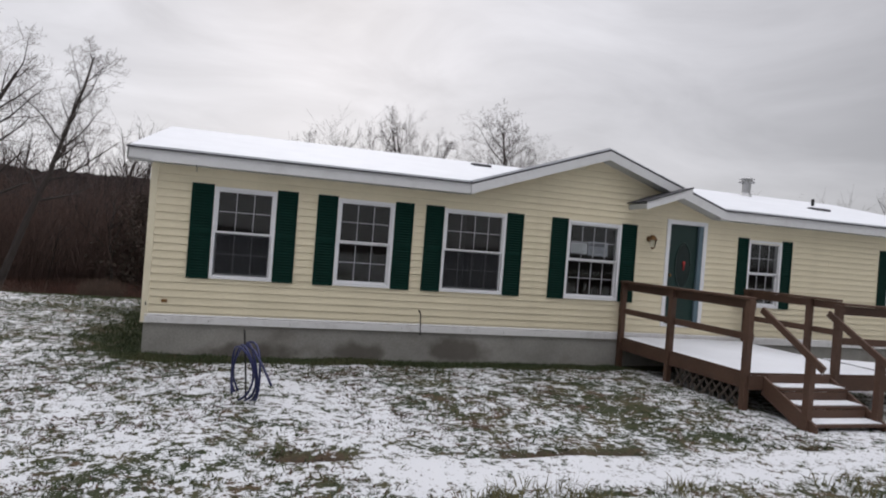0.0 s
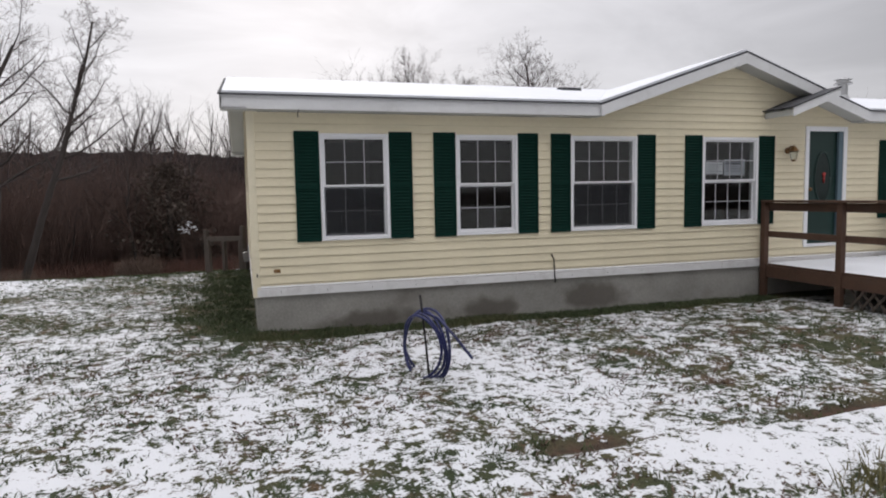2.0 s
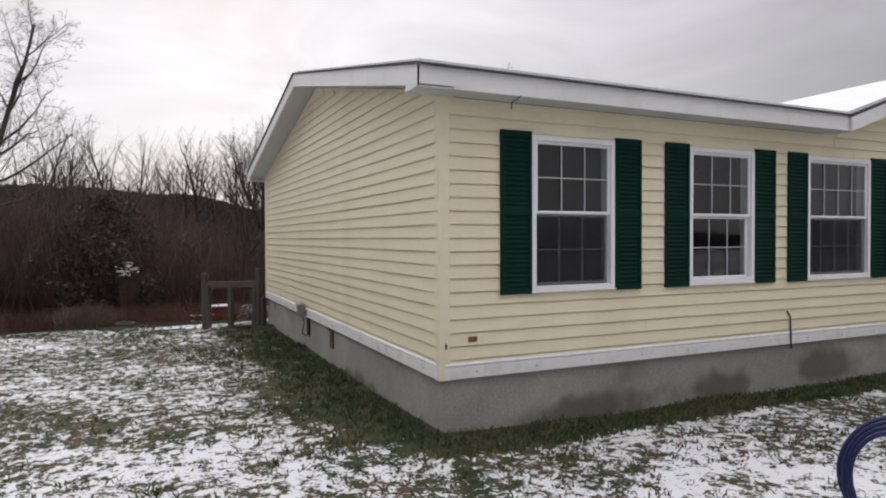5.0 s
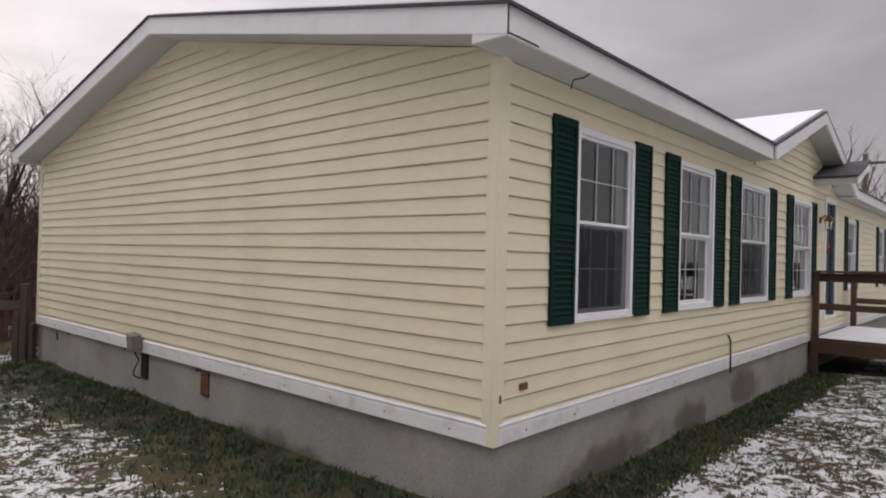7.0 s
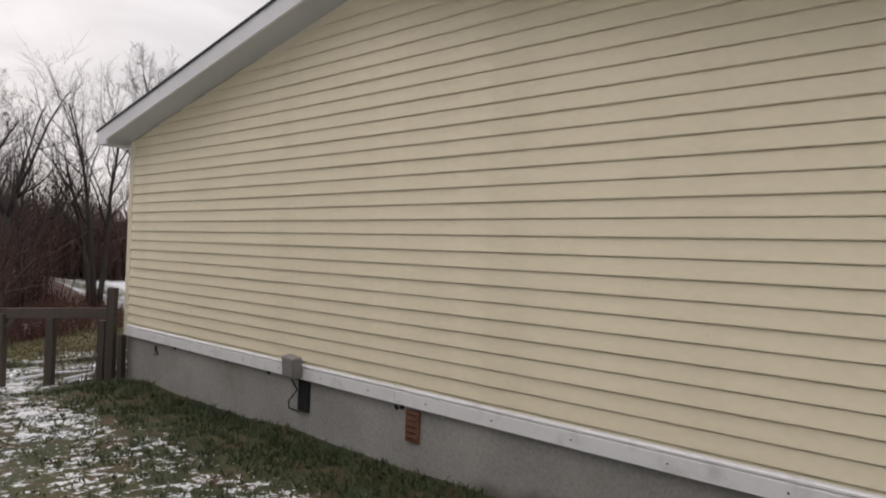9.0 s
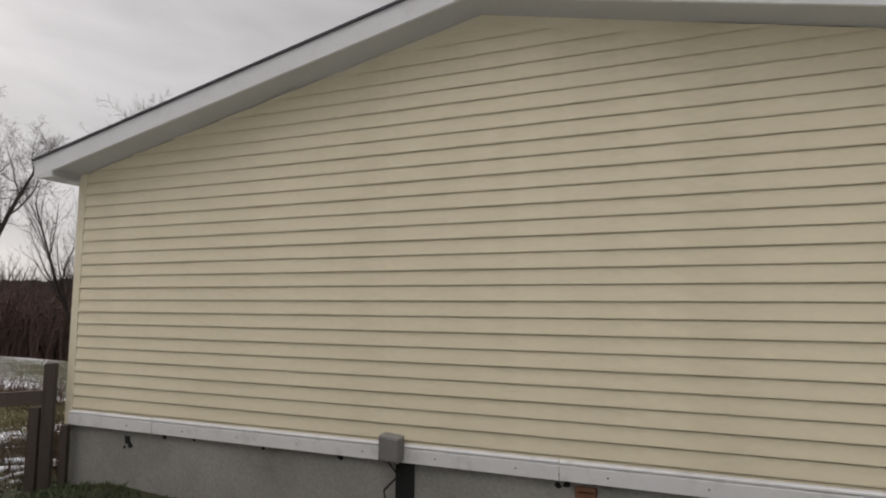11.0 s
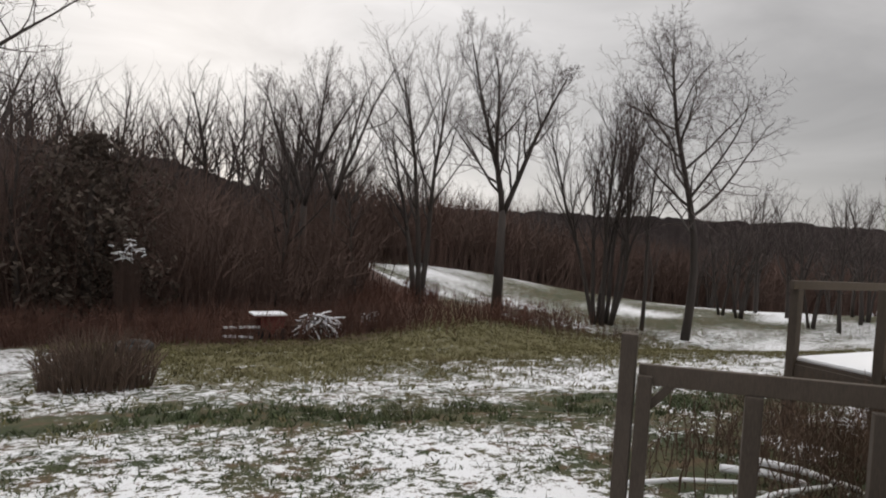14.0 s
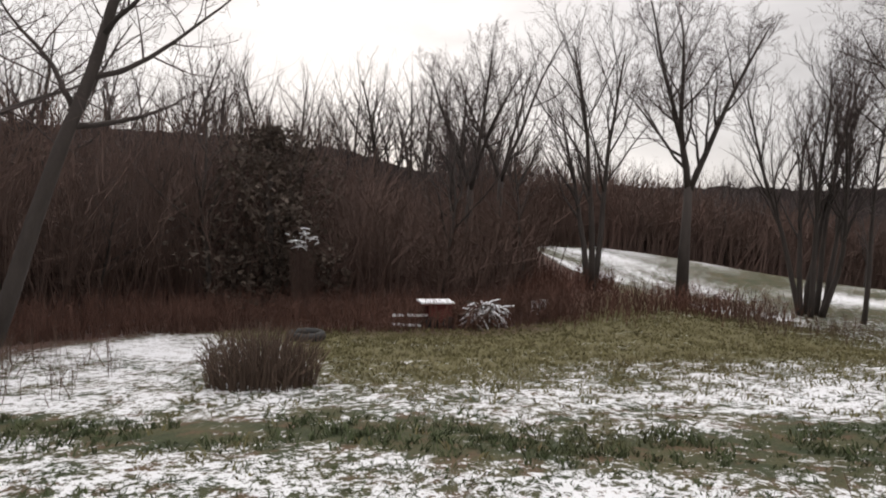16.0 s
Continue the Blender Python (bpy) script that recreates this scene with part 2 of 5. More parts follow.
def gnoise(scale, detail=6.0, rough=0.6, twist=0.0):
    t = n.new("ShaderNodeTexNoise")
    t.inputs["Scale"].default_value, t.inputs["Detail"].default_value = scale, detail
    t.inputs["Roughness"].default_value, t.inputs["Distortion"].default_value = rough, twist
    l.new(tc.outputs["Object"], t.inputs["Vector"])
    return t.outputs["Fac"]


def gmath(op, a, b, c=None):
    t = n.new("ShaderNodeMath")
    t.operation = op
    for i, v in enumerate((a, b, c)):
        if v is None:
            continue
        if isinstance(v, float):
            t.inputs[i].default_value = v
        else:
            l.new(v, t.inputs[i])
    return t.outputs[0]


def gmix(f, a, b):
    t = n.new("ShaderNodeMix")
    t.data_type = "RGBA"
    for i, v in ((0, f), (6, a), (7, b)):
        if isinstance(v, tuple):
            t.inputs[i].default_value = (*v, 1)
        else:
            l.new(v, t.inputs[i])
    return t.outputs[2]


def gstep(v, lo, hi):
    t = n.new("ShaderNodeMapRange")
    t.interpolation_type = "SMOOTHSTEP"
    t.inputs["From Min"].default_value, t.inputs["From Max"].default_value = lo, hi
    l.new(v, t.inputs["Value"])
    return t.outputs[0]


tuft, speck, mid = gnoise(10.5, 6.0, 0.66, 0.15), gnoise(40.0, 5.0), gnoise(1.3)
leaf, clump = gnoise(3.1, 5.0), gnoise(3.6, 5.0, 0.6, 0.3)
grass = gmix(gstep(mid, 0.35, 0.65), (0.030, 0.042, 0.018), (0.075, 0.070, 0.034))
grass = gmix(gstep(leaf, 0.50, 0.66), grass, (0.095, 0.062, 0.036))
grass = gmix(gstep(speck, 0.45, 0.75), grass, (0.014, 0.016, 0.009))
tan = gmix(gstep(tuft, 0.35, 0.65), (0.125, 0.112, 0.050), (0.075, 0.066, 0.032))
litter = gmix(gstep(tuft, 0.35, 0.65), (0.085, 0.042, 0.031), (0.036, 0.023, 0.019))
bare = gmix(parts.outputs[1], grass, tan)
bare = gmix(parts.outputs[2], bare, litter)
mask = gmath("ADD", gmath("MULTIPLY_ADD", tuft, 1.7, gmath("MULTIPLY_ADD", clump, 0.9, gmath("MULTIPLY", speck, 1.1))), parts.outputs[0])
snowy = gstep(mask, 2.20, 2.31)
l.new(gmix(snowy, bare, (0.66, 0.67, 0.69)), p.inputs["Base Color"])
bump = n.new("ShaderNodeBump")
bump.inputs["Strength"].default_value, bump.inputs["Distance"].default_value = 0.6, 0.03
l.new(gmath("ADD", gmath("MULTIPLY", snowy, 0.5), speck), bump.inputs["Height"])
l.new(bump.outputs[0], p.inputs["Normal"])


# ---- building helpers ----
def box(bm, x0, x1, y0, y1, z0, z1, m=None):
    """A box in bm, turned by m if given."""
    vs = [Vector((x, y, z)) for x in (x0, x1) for y in (y0, y1) for z in (z0, z1)]
    vs = [bm.verts.new(m @ v if m else v) for v in vs]
    for f in ((0, 1, 3, 2), (4, 6, 7, 5), (0, 4, 5, 1), (2, 3, 7, 6), (0, 2, 6, 4), (1, 5, 7, 3)):
        bm.faces.new([vs[i] for i in f])


def prism(bm, poly, axis, a, b):
    """A polygon in the plane across axis (0: y,z; 1: x,z; 2: x,y), drawn out from a to b."""
    def put(u, v, w):
        return ((w, u, v), (u, w, v), (u, v, w))[axis]
    lo = [bm.verts.new(put(u, v, a)) for u, v in poly]
    hi = [bm.verts.new(put(u, v, b)) for u, v in poly]
    k = len(poly)
    bm.faces.new(lo)
    bm.faces.new(hi[::-1])
    for i in range(k):
        bm.faces.new((lo[i], hi[i], hi[(i + 1) % k], lo[(i + 1) % k]))


def tube_data(tubes):
    """Vertices and faces of many tapered tubes: (points, radii, sides)."""
    verts, faces = [], []
    for pts, radii, sides in tubes:
        base, k = len(verts), len(pts)
        for i, q in enumerate(pts):
            d = (pts[min(i + 1, k - 1)] - pts[max(i - 1, 0)]).normalized()
            u = d.cross(Vector((0.31, 0.95, 0.05)) if abs(d.y) < 0.9 else Vector((1, 0, 0))).normalized()
            w = d.cross(u)
            for s in range(sides):
                a = 2 * math.pi * s / sides
                verts.append(q + radii[i] * (math.cos(a) * u + math.sin(a) * w))
        for i in range(k - 1):
            for s in range(sides):
                a, b = base + i * sides + s, base + i * sides + (s + 1) % sides
                faces.append((a, b, b + sides, a + sides))
        faces.append(tuple(base + s for s in range(sides))[::-1])
        faces.append(tuple(base + (k - 1) * sides + s for s in range(sides)))
    return verts, faces


def mesh_of(bm, name, mat, bevel=0.0, smooth=False):
    if bevel:
        bmesh.ops.bevel(bm, geom=bm.edges[:], offset=bevel, segments=2, profile=0.6, affect="EDGES", clamp_overlap=True)
    bmesh.ops.recalc_face_normals(bm, faces=bm.faces[:])
    me = bpy.data.meshes.new(name)
    bm.to_mesh(me)
    bm.free()
    me.materials.append(mat)
    if smooth:
        me.shade_smooth()
    return me


def part(name, bm, mat, parent=None, label="", bevel=0.0, smooth=False):
    """One mesh object from a bmesh, under its thing."""
    ob = new(name, mesh_of(bm, name, mat, bevel, smooth))
    ob.parent = parent
    return tagged(ob, label)


def piece(name, me, parent, m=None):
    """An object of its own on a mesh that alike pieces share."""
    ob = new(name, me)
    ob.parent = parent
    if m is not None:
        ob.matrix_basis = m
    return ob


def tubes_part(name, tubes, mat, parent=None, label="", smooth=True):
    me = bpy.data.meshes.new(name)
    v, f = tube_data(tubes)
    me.from_pydata(v, [], f)
    me.materials.append(mat)
    if smooth:
        me.shade_smooth()
    ob = new(name, me)
    ob.parent = parent
    return tagged(ob, label)


def thing(name, label, category, group="", m=None):
    ob = tagged(new(name), label, category, group)
    if m is not None:
        ob.matrix_basis = m
    return ob


def boxed(name, mat, parent, x0, x1, y0, y1, z0, z1, label="", bevel=0.004, m=None):
    bm = bmesh.new()
    box(bm, x0, x1, y0, y1, z0, z1, m)
    return part(name, bm, mat, parent, label, bevel)


def beam(name, mat, parent, a, b, w, t, label="", bevel=0.004):
    """A timber from a to b, w wide across and t high."""
    a, b = Vector(a), Vector(b)
    d = b - a
    turn = d.to_track_quat("X", "Z").to_matrix().to_4x4()
    bm = bmesh.new()
    box(bm, 0, d.length, -w / 2, w / 2, -t / 2, t / 2, Matrix.Translation(a) @ turn)
    return part(name, bm, mat, parent, label, bevel)


LATTICE = {}


def field(x, y, size, seed):
    """Smooth random values 0 to 1 over the plan, with features of that size."""
    if seed not in LATTICE:
        LATTICE[seed] = np.random.RandomState(seed).rand(257, 257)
    g = LATTICE[seed]
    u, v = np.asarray(x) / size + 1000.37, np.asarray(y) / size + 1000.71
    i, j = np.floor(u).astype(int), np.floor(v).astype(int)
    a, b = u - i, v - j
    a, b = a * a * (3 - 2 * a), b * b * (3 - 2 * b)
    i, j = i % 256, j % 256
    return (g[i, j] * (1 - a) + g[i + 1, j] * a) * (1 - b) + (g[i, j + 1] * (1 - a) + g[i + 1, j + 1] * a) * b


def ease(v, lo, hi):
    t = np.clip((np.asarray(v, float) - lo) / (hi - lo), 0, 1)
    return t * t * (3 - 2 * t)


def ground_height(x, y):
    """The lawn is level by the house and falls away behind it, more so towards the hollow."""
    x, y = np.asarray(x, float), np.asarray(y, float)
    hollow = -2.3 * np.clip((y - 8.0) / 19.0, 0, 1)
    right = -1.45 * np.clip((y - 8.0) / 13.0, 0, 1)
    k = ease(x, 2.0, 10.0)
    z = hollow * (1 - k) + right * k
    z = z + 3.0 * ease(y, 29, 60) * (1 - ease(x, 4, 16))
    z = z - 3.0 * ease(x, 18, 60) * ease(y, 25, 50)
    # the snowy field beyond the hay lies lower still
    z = z - 0.8 * ease(x, 5, 16) * ease(y, 14, 24) * (1 - ease(y, 34, 48) * (1 - ease(x, 20, 35)))
    return z + 0.10 * (field(x, y, 3.0, 5) - 0.5) + 0.05 * (field(x, y, 0.7, 6) - 0.5)


def gz(x, y):
    return float(ground_height(x, y))


# ---- ground ----
def spaced(lo, a, b, hi, fine, coarse):
    """Coordinates: fine steps from a to b, growing steps outside."""
    v = list(np.arange(a, b, fine))
    s, q = fine, a
    left = []
    while q > lo:
        s = min(s * 1.25, coarse)
        q -= s
        left.append(q)
    s, q = fine, b
    while q < hi:
        s = min(s * 1.25, coarse)
        v.append(q)
        q += s
    return np.array(left[::-1] + v + [hi])


gx, gy = spaced(-260, -9, 12, 300, 0.13, 25), spaced(-220, -8, 20, 320, 0.13, 25)
X, Y = np.meshgrid(gx, gy, indexing="ij")
Z = ground_height(X, Y)
# snow thins out by the walls and out in the hay field, and a muddy rut crosses the front lawn
patchy = 0.4 * (field(X, Y, 1.1, 11) - 0.5) + 0.45 * (field(X, Y, 0.4, 12) - 0.5) + 0.35 * (field(X, Y, 3.5, 13) - 0.5)
snow = 0.60 + patchy
beside_gable = ease(X, -1.4 + 0.8 * (field(X, Y, 1.5, 14) - 0.5), -0.2) * ease(Y, -0.5, 0.4) * (1 - ease(Y, 8.6, 9.4))
beside_front = ease(Y, -0.62, -0.25) * ease(X, -0.8, 0.2) * (1 - ease(Y, 0, 1))
snow = snow - 1.2 * np.maximum(beside_gable, beside_front)
snow = snow + 0.22 * ease(-X, 3.0, 6.0) * (1 - ease(Y, 9, 11)) * ease(Y, -4, 0)
rut_y = -4.72 + 0.12 * (field(X, Y, 2.0, 15) - 0.5)
rut = ease(0.08 - np.abs(Y - rut_y), -0.05, 0.05) * ease(X, 1.6, 2.0) * ease(field(X, Y, 0.8, 16), 0.46, 0.60)
bank = ease(0.5 - np.abs(Y + 5.25), -0.1, 0.25) * ease(X, 2.2, 3.6)
snow = snow - 1.2 * rut + 0.55 * bank
Z = Z - 0.05 * rut + 0.03 * bank
hay = ease(Y + 1.6 * (field(X, Y, 2.5, 24) - 0.5), 15.5, 19.5) * ease(X + 0.35 * (Y - 14), -3.0, 0.5) * (1 - ease(Y, 30, 33)) * (1 - ease(X, 10, 14))
strip = ease(0.75 - np.abs(Y - 13.2 + 0.30 * X - 0.9 * (field(X, Y, 2.5, 17) - 0.5)), -0.7, 0.6) * ease(X, -9, -6)
snow = snow - (0.75 - 0.5 * (field(X, Y * 1.6, 2.2, 23) - 0.4)) * hay - 0.65 * strip * ease(field(X, Y, 0.9, 25), 0.2, 0.6) + 0.02 * ease(Y, 8.5, 9.5) * (1 - ease(Y, 14, 16)) + 0.1 * ease(X, -3, -8) * ease(Y, 12, 14)
woods_edge = 25.5 + 4.5 * ease(X, 5, 9) + 30 * ease(X, 9, 14) - 5 * ease(-X, 6, 11) + 3 * (field(X, Y, 4, 18) - 0.5)
litter_amount = ease(Y, woods_edge - 1.5, woods_edge + 1.0)
litter_amount = np.maximum(litter_amount, ease(-X, 14, 20) * ease(Y, 6, 14))
snow = snow - 0.9 * ease(X, -0.9, 0.2) * ease(Y, 8.4, 9.0) * (1 - ease(Y, 10.6, 11.6)) * (1 - ease(X, 2.4, 3.2)) * ease(field(X, Y, 0.5, 26), 0.15, 0.5)
snow = snow - 0.75 * litter_amount
far_field = ease(X, 8, 12) * ease(Y, 23, 27) * (1 - litter_amount)
snow = snow + (-0.16 + 1.6 * (field(X - 0.6 * Y, Y * 2.2, 3.5, 19) - 0.5) + 0.9 * (field(X, Y * 2, 1.6, 27) - 0.5)) * far_field
nx, ny = X.shape
me = bpy.data.meshes.new("ground")
idx = np.arange(nx * ny).reshape(nx, ny)
quads = np.stack([idx[:-1, :-1], idx[1:, :-1], idx[1:, 1:], idx[:-1, 1:]], -1).reshape(-1, 4)
me.from_pydata(np.stack([X, Y, Z], -1).reshape(-1, 3).tolist(), [], quads.tolist())
me.materials.append(GROUND)
me.shade_smooth()
layer = me.color_attributes.new("cover", "FLOAT_COLOR", "POINT")
rgba = np.ones((nx * ny, 4), np.float32)
rgba[:, 0] = np.clip(snow * 0.5 + 0.1, -1, 1).ravel()
rgba[:, 1] = hay.ravel() * (1 - litter_amount.ravel())
rgba[:, 2] = np.maximum(litter_amount, 0.85 * rut).ravel()
layer.data.foreach_set("color", rgba.ravel())
tagged(new("ground", me), "patchy lawn dusted with thin snow", "ground", kind="structure")


def blades(name, spots, mat, label, low, high, count, lean, parent=None, width=0.006, spread=0.07):
    """Tufts of grass blades standing on the ground, as one mass."""
    rs = np.random.RandomState(len(spots))
    verts, faces = [], []
    for x, y in spots:
        z = gz(x, y)
        for _ in range(count):
            a, r = rs.rand() * 6.283, spread * math.sqrt(rs.rand())
            bx, by = x + r * math.cos(a), y + r * math.sin(a)
            hgt = low + (high - low) * rs.rand()
            dx, dy = (rs.rand(2) - 0.5) * 2 * lean * hgt
            w = width * (0.6 + 0.8 * rs.rand())
            ca, sa = math.cos(a * 3) * w, math.sin(a * 3) * w
            k = len(verts)
            verts += [(bx - ca, by - sa, z - 0.01), (bx + ca, by + sa, z - 0.01), (bx + dx * 0.45 + ca * 0.7, by + dy * 0.45 + sa * 0.7, z + hgt * 0.65),
                      (bx + dx * 0.45 - ca * 0.7, by + dy * 0.45 - sa * 0.7, z + hgt * 0.65), (bx + dx, by + dy, z + hgt)]
            faces += [(k, k + 1, k + 2, k + 3), (k + 3, k + 2, k + 4)]
    me = bpy.data.meshes.new(name)
    me.from_pydata(verts, [], faces)
    me.materials.append(mat)
    return tagged(new(name, me), label, "grass", kind="stuff")


def scattered(count, x0, x1, y0, y1, seed, keep):
    rs = np.random.RandomState(seed)
    x, y = x0 + (x1 - x0) * rs.rand(count), y0 + (y1 - y0) * rs.rand(count)
    ok = keep(x, y, rs.rand(count))
    return list(zip(x[ok].tolist(), y[ok].tolist()))


def off_house(x, y):
    return ~((x > -0.03) & (y > -0.03) & (y < 8.6)) & ~((x > 8.0) & (y > -4.2) & (y < 8.6))


def lawn_keep(x, y, r):
    thick = 0.25 + 0.9 * (field(x, y, 0.45, 12) < 0.45) + 0.5 * (field(x, y, 1.1, 11) < 0.45)
    return (r < 0.55 * thick) & off_house(x, y)


lawn = scattered(24000, -8, 9, -8.2, 13.5, 31, lawn_keep)
blades("grass", lawn, BLADES, "short green lawn grass poking through thin snow", 0.015, 0.05, 6, 1.5, width=0.0065, spread=0.06)
brown = scattered(5200, -7, 9, -8.0, -0.7, 37, lambda x, y, r: (field(x, y, 0.8, 28) > 0.52) & off_house(x, y))
blades("grass", brown, DRYWEED, "withered brown grass and leaves in the snow", 0.008, 0.03, 5, 2.6, width=0.009, spread=0.05)
wall_side = scattered(2200, -1.5, 0.0, -0.2, 8.5, 32, lambda x, y, r: (r < 0.15 + 0.85 * ease(x, -1.2, -0.3)) & off_house(x, y))
wall_side += scattered(1300, -0.3, 8.0, -0.55, 0.0, 33, lambda x, y, r: off_house(x, y))
blades("grass", wall_side, BLADES, "dark green grass along the foundation", 0.02, 0.065, 8, 1.0)
hay_spots = scattered(9000, -5, 16, 13, 27, 34, lambda x, y, r: r < ease(y, 14.5, 18) * ease(x + 0.35 * (y - 14), -3.0, 0.5) + 0.12)
blades("grass", hay_spots, FIELD, "tan green hay field grass", 0.03, 0.09, 7, 1.3, width=0.010, spread=0.12)
strip_spots = scattered(6000, -8, 6, 10.0, 16, 35, lambda x, y, r: r < 0.8 * ease(0.75 - np.abs(y - 13.2 + 0.30 * x - 0.9 * (field(x, y, 2.5, 17) - 0.5)), -0.3, 0.5) * ease(field(x, y, 0.8, 22), 0.2, 0.6))
blades("grass", strip_spots, BLADES, "longer dark green grass in a strip", 0.03, 0.10, 8, 1.2, width=0.008)
tall = scattered(260, 2.0, 8.5, -6.8, -5.5, 36, lambda x, y, r: field(x, y, 0.6, 21) > 0.58)
blades("grass", tall, FIELD, "tufts of longer yellow grass by the rut", 0.05, 0.16, 14, 1.0, spread=0.11, width=0.005)

# ---- house ----
LONG, DEEP = 17.4, 8.55
SKIRT0, SKIRT1, EAVE, FASCIA = 0.49, 0.63, 2.88, 0.17
COURSE = 0.1156
RIDGE_Y, RIDGE_Z = DEEP / 2, 4.02
OVER, OVER_X = 0.27, 0.32
ROOF_EDGE = EAVE + FASCIA
SLOPE = (RIDGE_Z - ROOF_EDGE) / (RIDGE_Y + OVER)
DORMER0, DORMER1, DORMER_PEAK = 4.95, 10.05, 3.90
DMID = (DORMER0 + DORMER1) / 2
DSLOPE = (DORMER_PEAK - ROOF_EDGE) / (DMID - DORMER0)
house = thing("house", "cream-sided manufactured home with green shutters and snowy roof", "house")

WINDOWS = [(0.90, 1.81, 1.22, 2.60, 3), (2.79, 3.71, 1.22, 2.60, 3), (4.59, 5.71, 1.22, 2.60, 4), (6.93, 8.01, 1.22, 2.60, 4), (10.92, 11.72, 1.25, 2.55, 3), (14.6, 15.4, 1.25, 2.55, 3)]
DOOR = (9.05, 9.86, 0.80, 2.76)
HOLES = [(a, b, c, d) for a, b, c, d, _ in WINDOWS] + [DOOR]

# foundation
bm = bmesh.new()
for x0, x1, y0, y1 in ((0.02, LONG - 0.02, 0.02, 0.20), (0.02, LONG - 0.02, DEEP - 0.20, DEEP - 0.02), (0.02, 0.20, 0.20, DEEP - 0.20), (LONG - 0.2, LONG - 0.02, 0.2, DEEP - 0.2)):
    box(bm, x0, x1, y0, y1, -0.6, SKIRT0 + 0.05)
part("foundation", bm, CONCRETE, house, "stained grey poured concrete foundation")

# front wall with its openings
T = 0.12
bm = bmesh.new()
xs = sorted({0.0, LONG, *(v for h in HOLES for v in h[:2])})
for a, b in zip(xs, xs[1:]):
    hole = next((h for h in HOLES if h[0] <= a and b <= h[1]), None)
    spans = [(SKIRT0, hole[2]), (hole[3], EAVE)] if hole else [(SKIRT0, EAVE)]
    for z0, z1 in spans:
        box(bm, a, b, 0.0, T, z0, z1)
prism(bm, [(DORMER0, EAVE), (DORMER1, EAVE), (DMID, DORMER_PEAK - 0.13)], 1, 0.0, T)
bmesh.ops.remove_doubles(bm, verts=bm.verts[:], dist=0.0005)
wall_front = part("wall", bm, CORNER, house, "front wall behind the cream siding")
bm = bmesh.new()
RAKE = EAVE + SLOPE * OVER
gable_poly = [(T, SKIRT0), (DEEP - T, SKIRT0), (DEEP - T, RAKE + SLOPE * T), (RIDGE_Y, RIDGE_Z - 0.158), (T, RAKE + SLOPE * T)]
prism(bm, gable_poly, 0, 0.0, T)
wall_gable = part("wall", bm, CORNER, house, "gable end wall behind the cream siding")
bm = bmesh.new()
prism(bm, gable_poly, 0, LONG - T, LONG)
part("wall", bm, SIDING, house)
boxed("wall", SIDING, house, 0, LONG, DEEP - T, DEEP, SKIRT0, EAVE)
# unseen inner surfaces, coloured dark so the rooms read as unlit
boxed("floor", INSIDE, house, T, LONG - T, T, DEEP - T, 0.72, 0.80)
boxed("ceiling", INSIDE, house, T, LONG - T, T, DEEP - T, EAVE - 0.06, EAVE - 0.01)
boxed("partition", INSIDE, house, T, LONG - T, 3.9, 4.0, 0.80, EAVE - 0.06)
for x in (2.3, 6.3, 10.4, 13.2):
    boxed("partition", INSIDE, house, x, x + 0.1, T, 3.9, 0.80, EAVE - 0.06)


def plank_mesh(b0, b1, t0, t1, depth=0.019):
    """A lap of siding, from its lower edge b0..b1 to its upper edge t0..t1, facing -y, with a rounded drip lip."""
    prof = [(0.0, COURSE - 0.006), (-0.007, COURSE - 0.006), (-0.0085, COURSE - 0.012), (-depth * 0.62, COURSE * 0.56), (-depth * 0.66, COURSE * 0.50), (-depth, 0.010), (-depth, 0.003), (-depth + 0.002, 0.0), (-depth + 0.004, 0.001), (-depth + 0.005, 0.016), (0.0, 0.018)]
    v = []
    for yy, zz in prof:
        f = min(zz / COURSE, 1)
        v += [(b0 + (t0 - b0) * f, yy, zz), (b1 + (t1 - b1) * f, yy, zz)]
    f = [(2 * i, 2 * i + 1, 2 * i + 3, 2 * i + 2) for i in range(len(prof) - 1)]
    f += [tuple(range(0, 2 * len(prof), 2)), tuple(range(1, 2 * len(prof), 2))[::-1]]
    me = bpy.data.meshes.new("siding_board")
    me.from_pydata(v, [], f)
    me.materials.append(SIDING)
    return me


def lay(wall, z0, z1, ends, holes, turn):
    """Courses of siding on a wall; ends(z) gives the wall's left and right edge at that height."""
    rs = random.Random(4)
    k, z = 0, z0
    while z < z1:
        zm, top = z + COURSE * 0.5, min(z + COURSE, z1)
        (l0, r0), (l1, r1) = ends(z), ends(top)
        if r0 - l0 > 1.5 * (r1 - l1):
            (l0, r0) = ends(z + 0.7 * COURSE)
            if r0 - l0 > 1.5 * (r1 - l1):
                l1, r1 = l0, r0
        if r1 - l1 < 0.15:
            break
        cuts = sorted((h[0] - 0.002, h[1] + 0.002) for h in holes if h[2] < zm < h[3])
        left, runs = l0, []
        for a, b in cuts:
            runs.append((left, a))
            left = b
        runs.append((left, r0))
        for a, b in runs:
            q = a
            step = 1.2 + 2.46 * rs.random()
            while b - q > 0.02:
                e = b if b - q - step < 0.5 else q + step
                s0 = l1 if q == l0 else q
                s1 = r1 if e == r0 else e
                ob = piece("siding_board", plank_mesh(q, e + (0 if e == b else 0.02), s0, s1 + (0 if e == b else 0.02)), wall, turn @ Matrix.Translation((0, -0.0015 * (k % 2), z)))
                q, step, k = e, 3.66, k + 1
        z += COURSE


def front_ends(z):
    if z <= EAVE:
        return 0.055, LONG - 0.055
    d = (z - EAVE) / DSLOPE
    return DORMER0 + d, DORMER1 - d


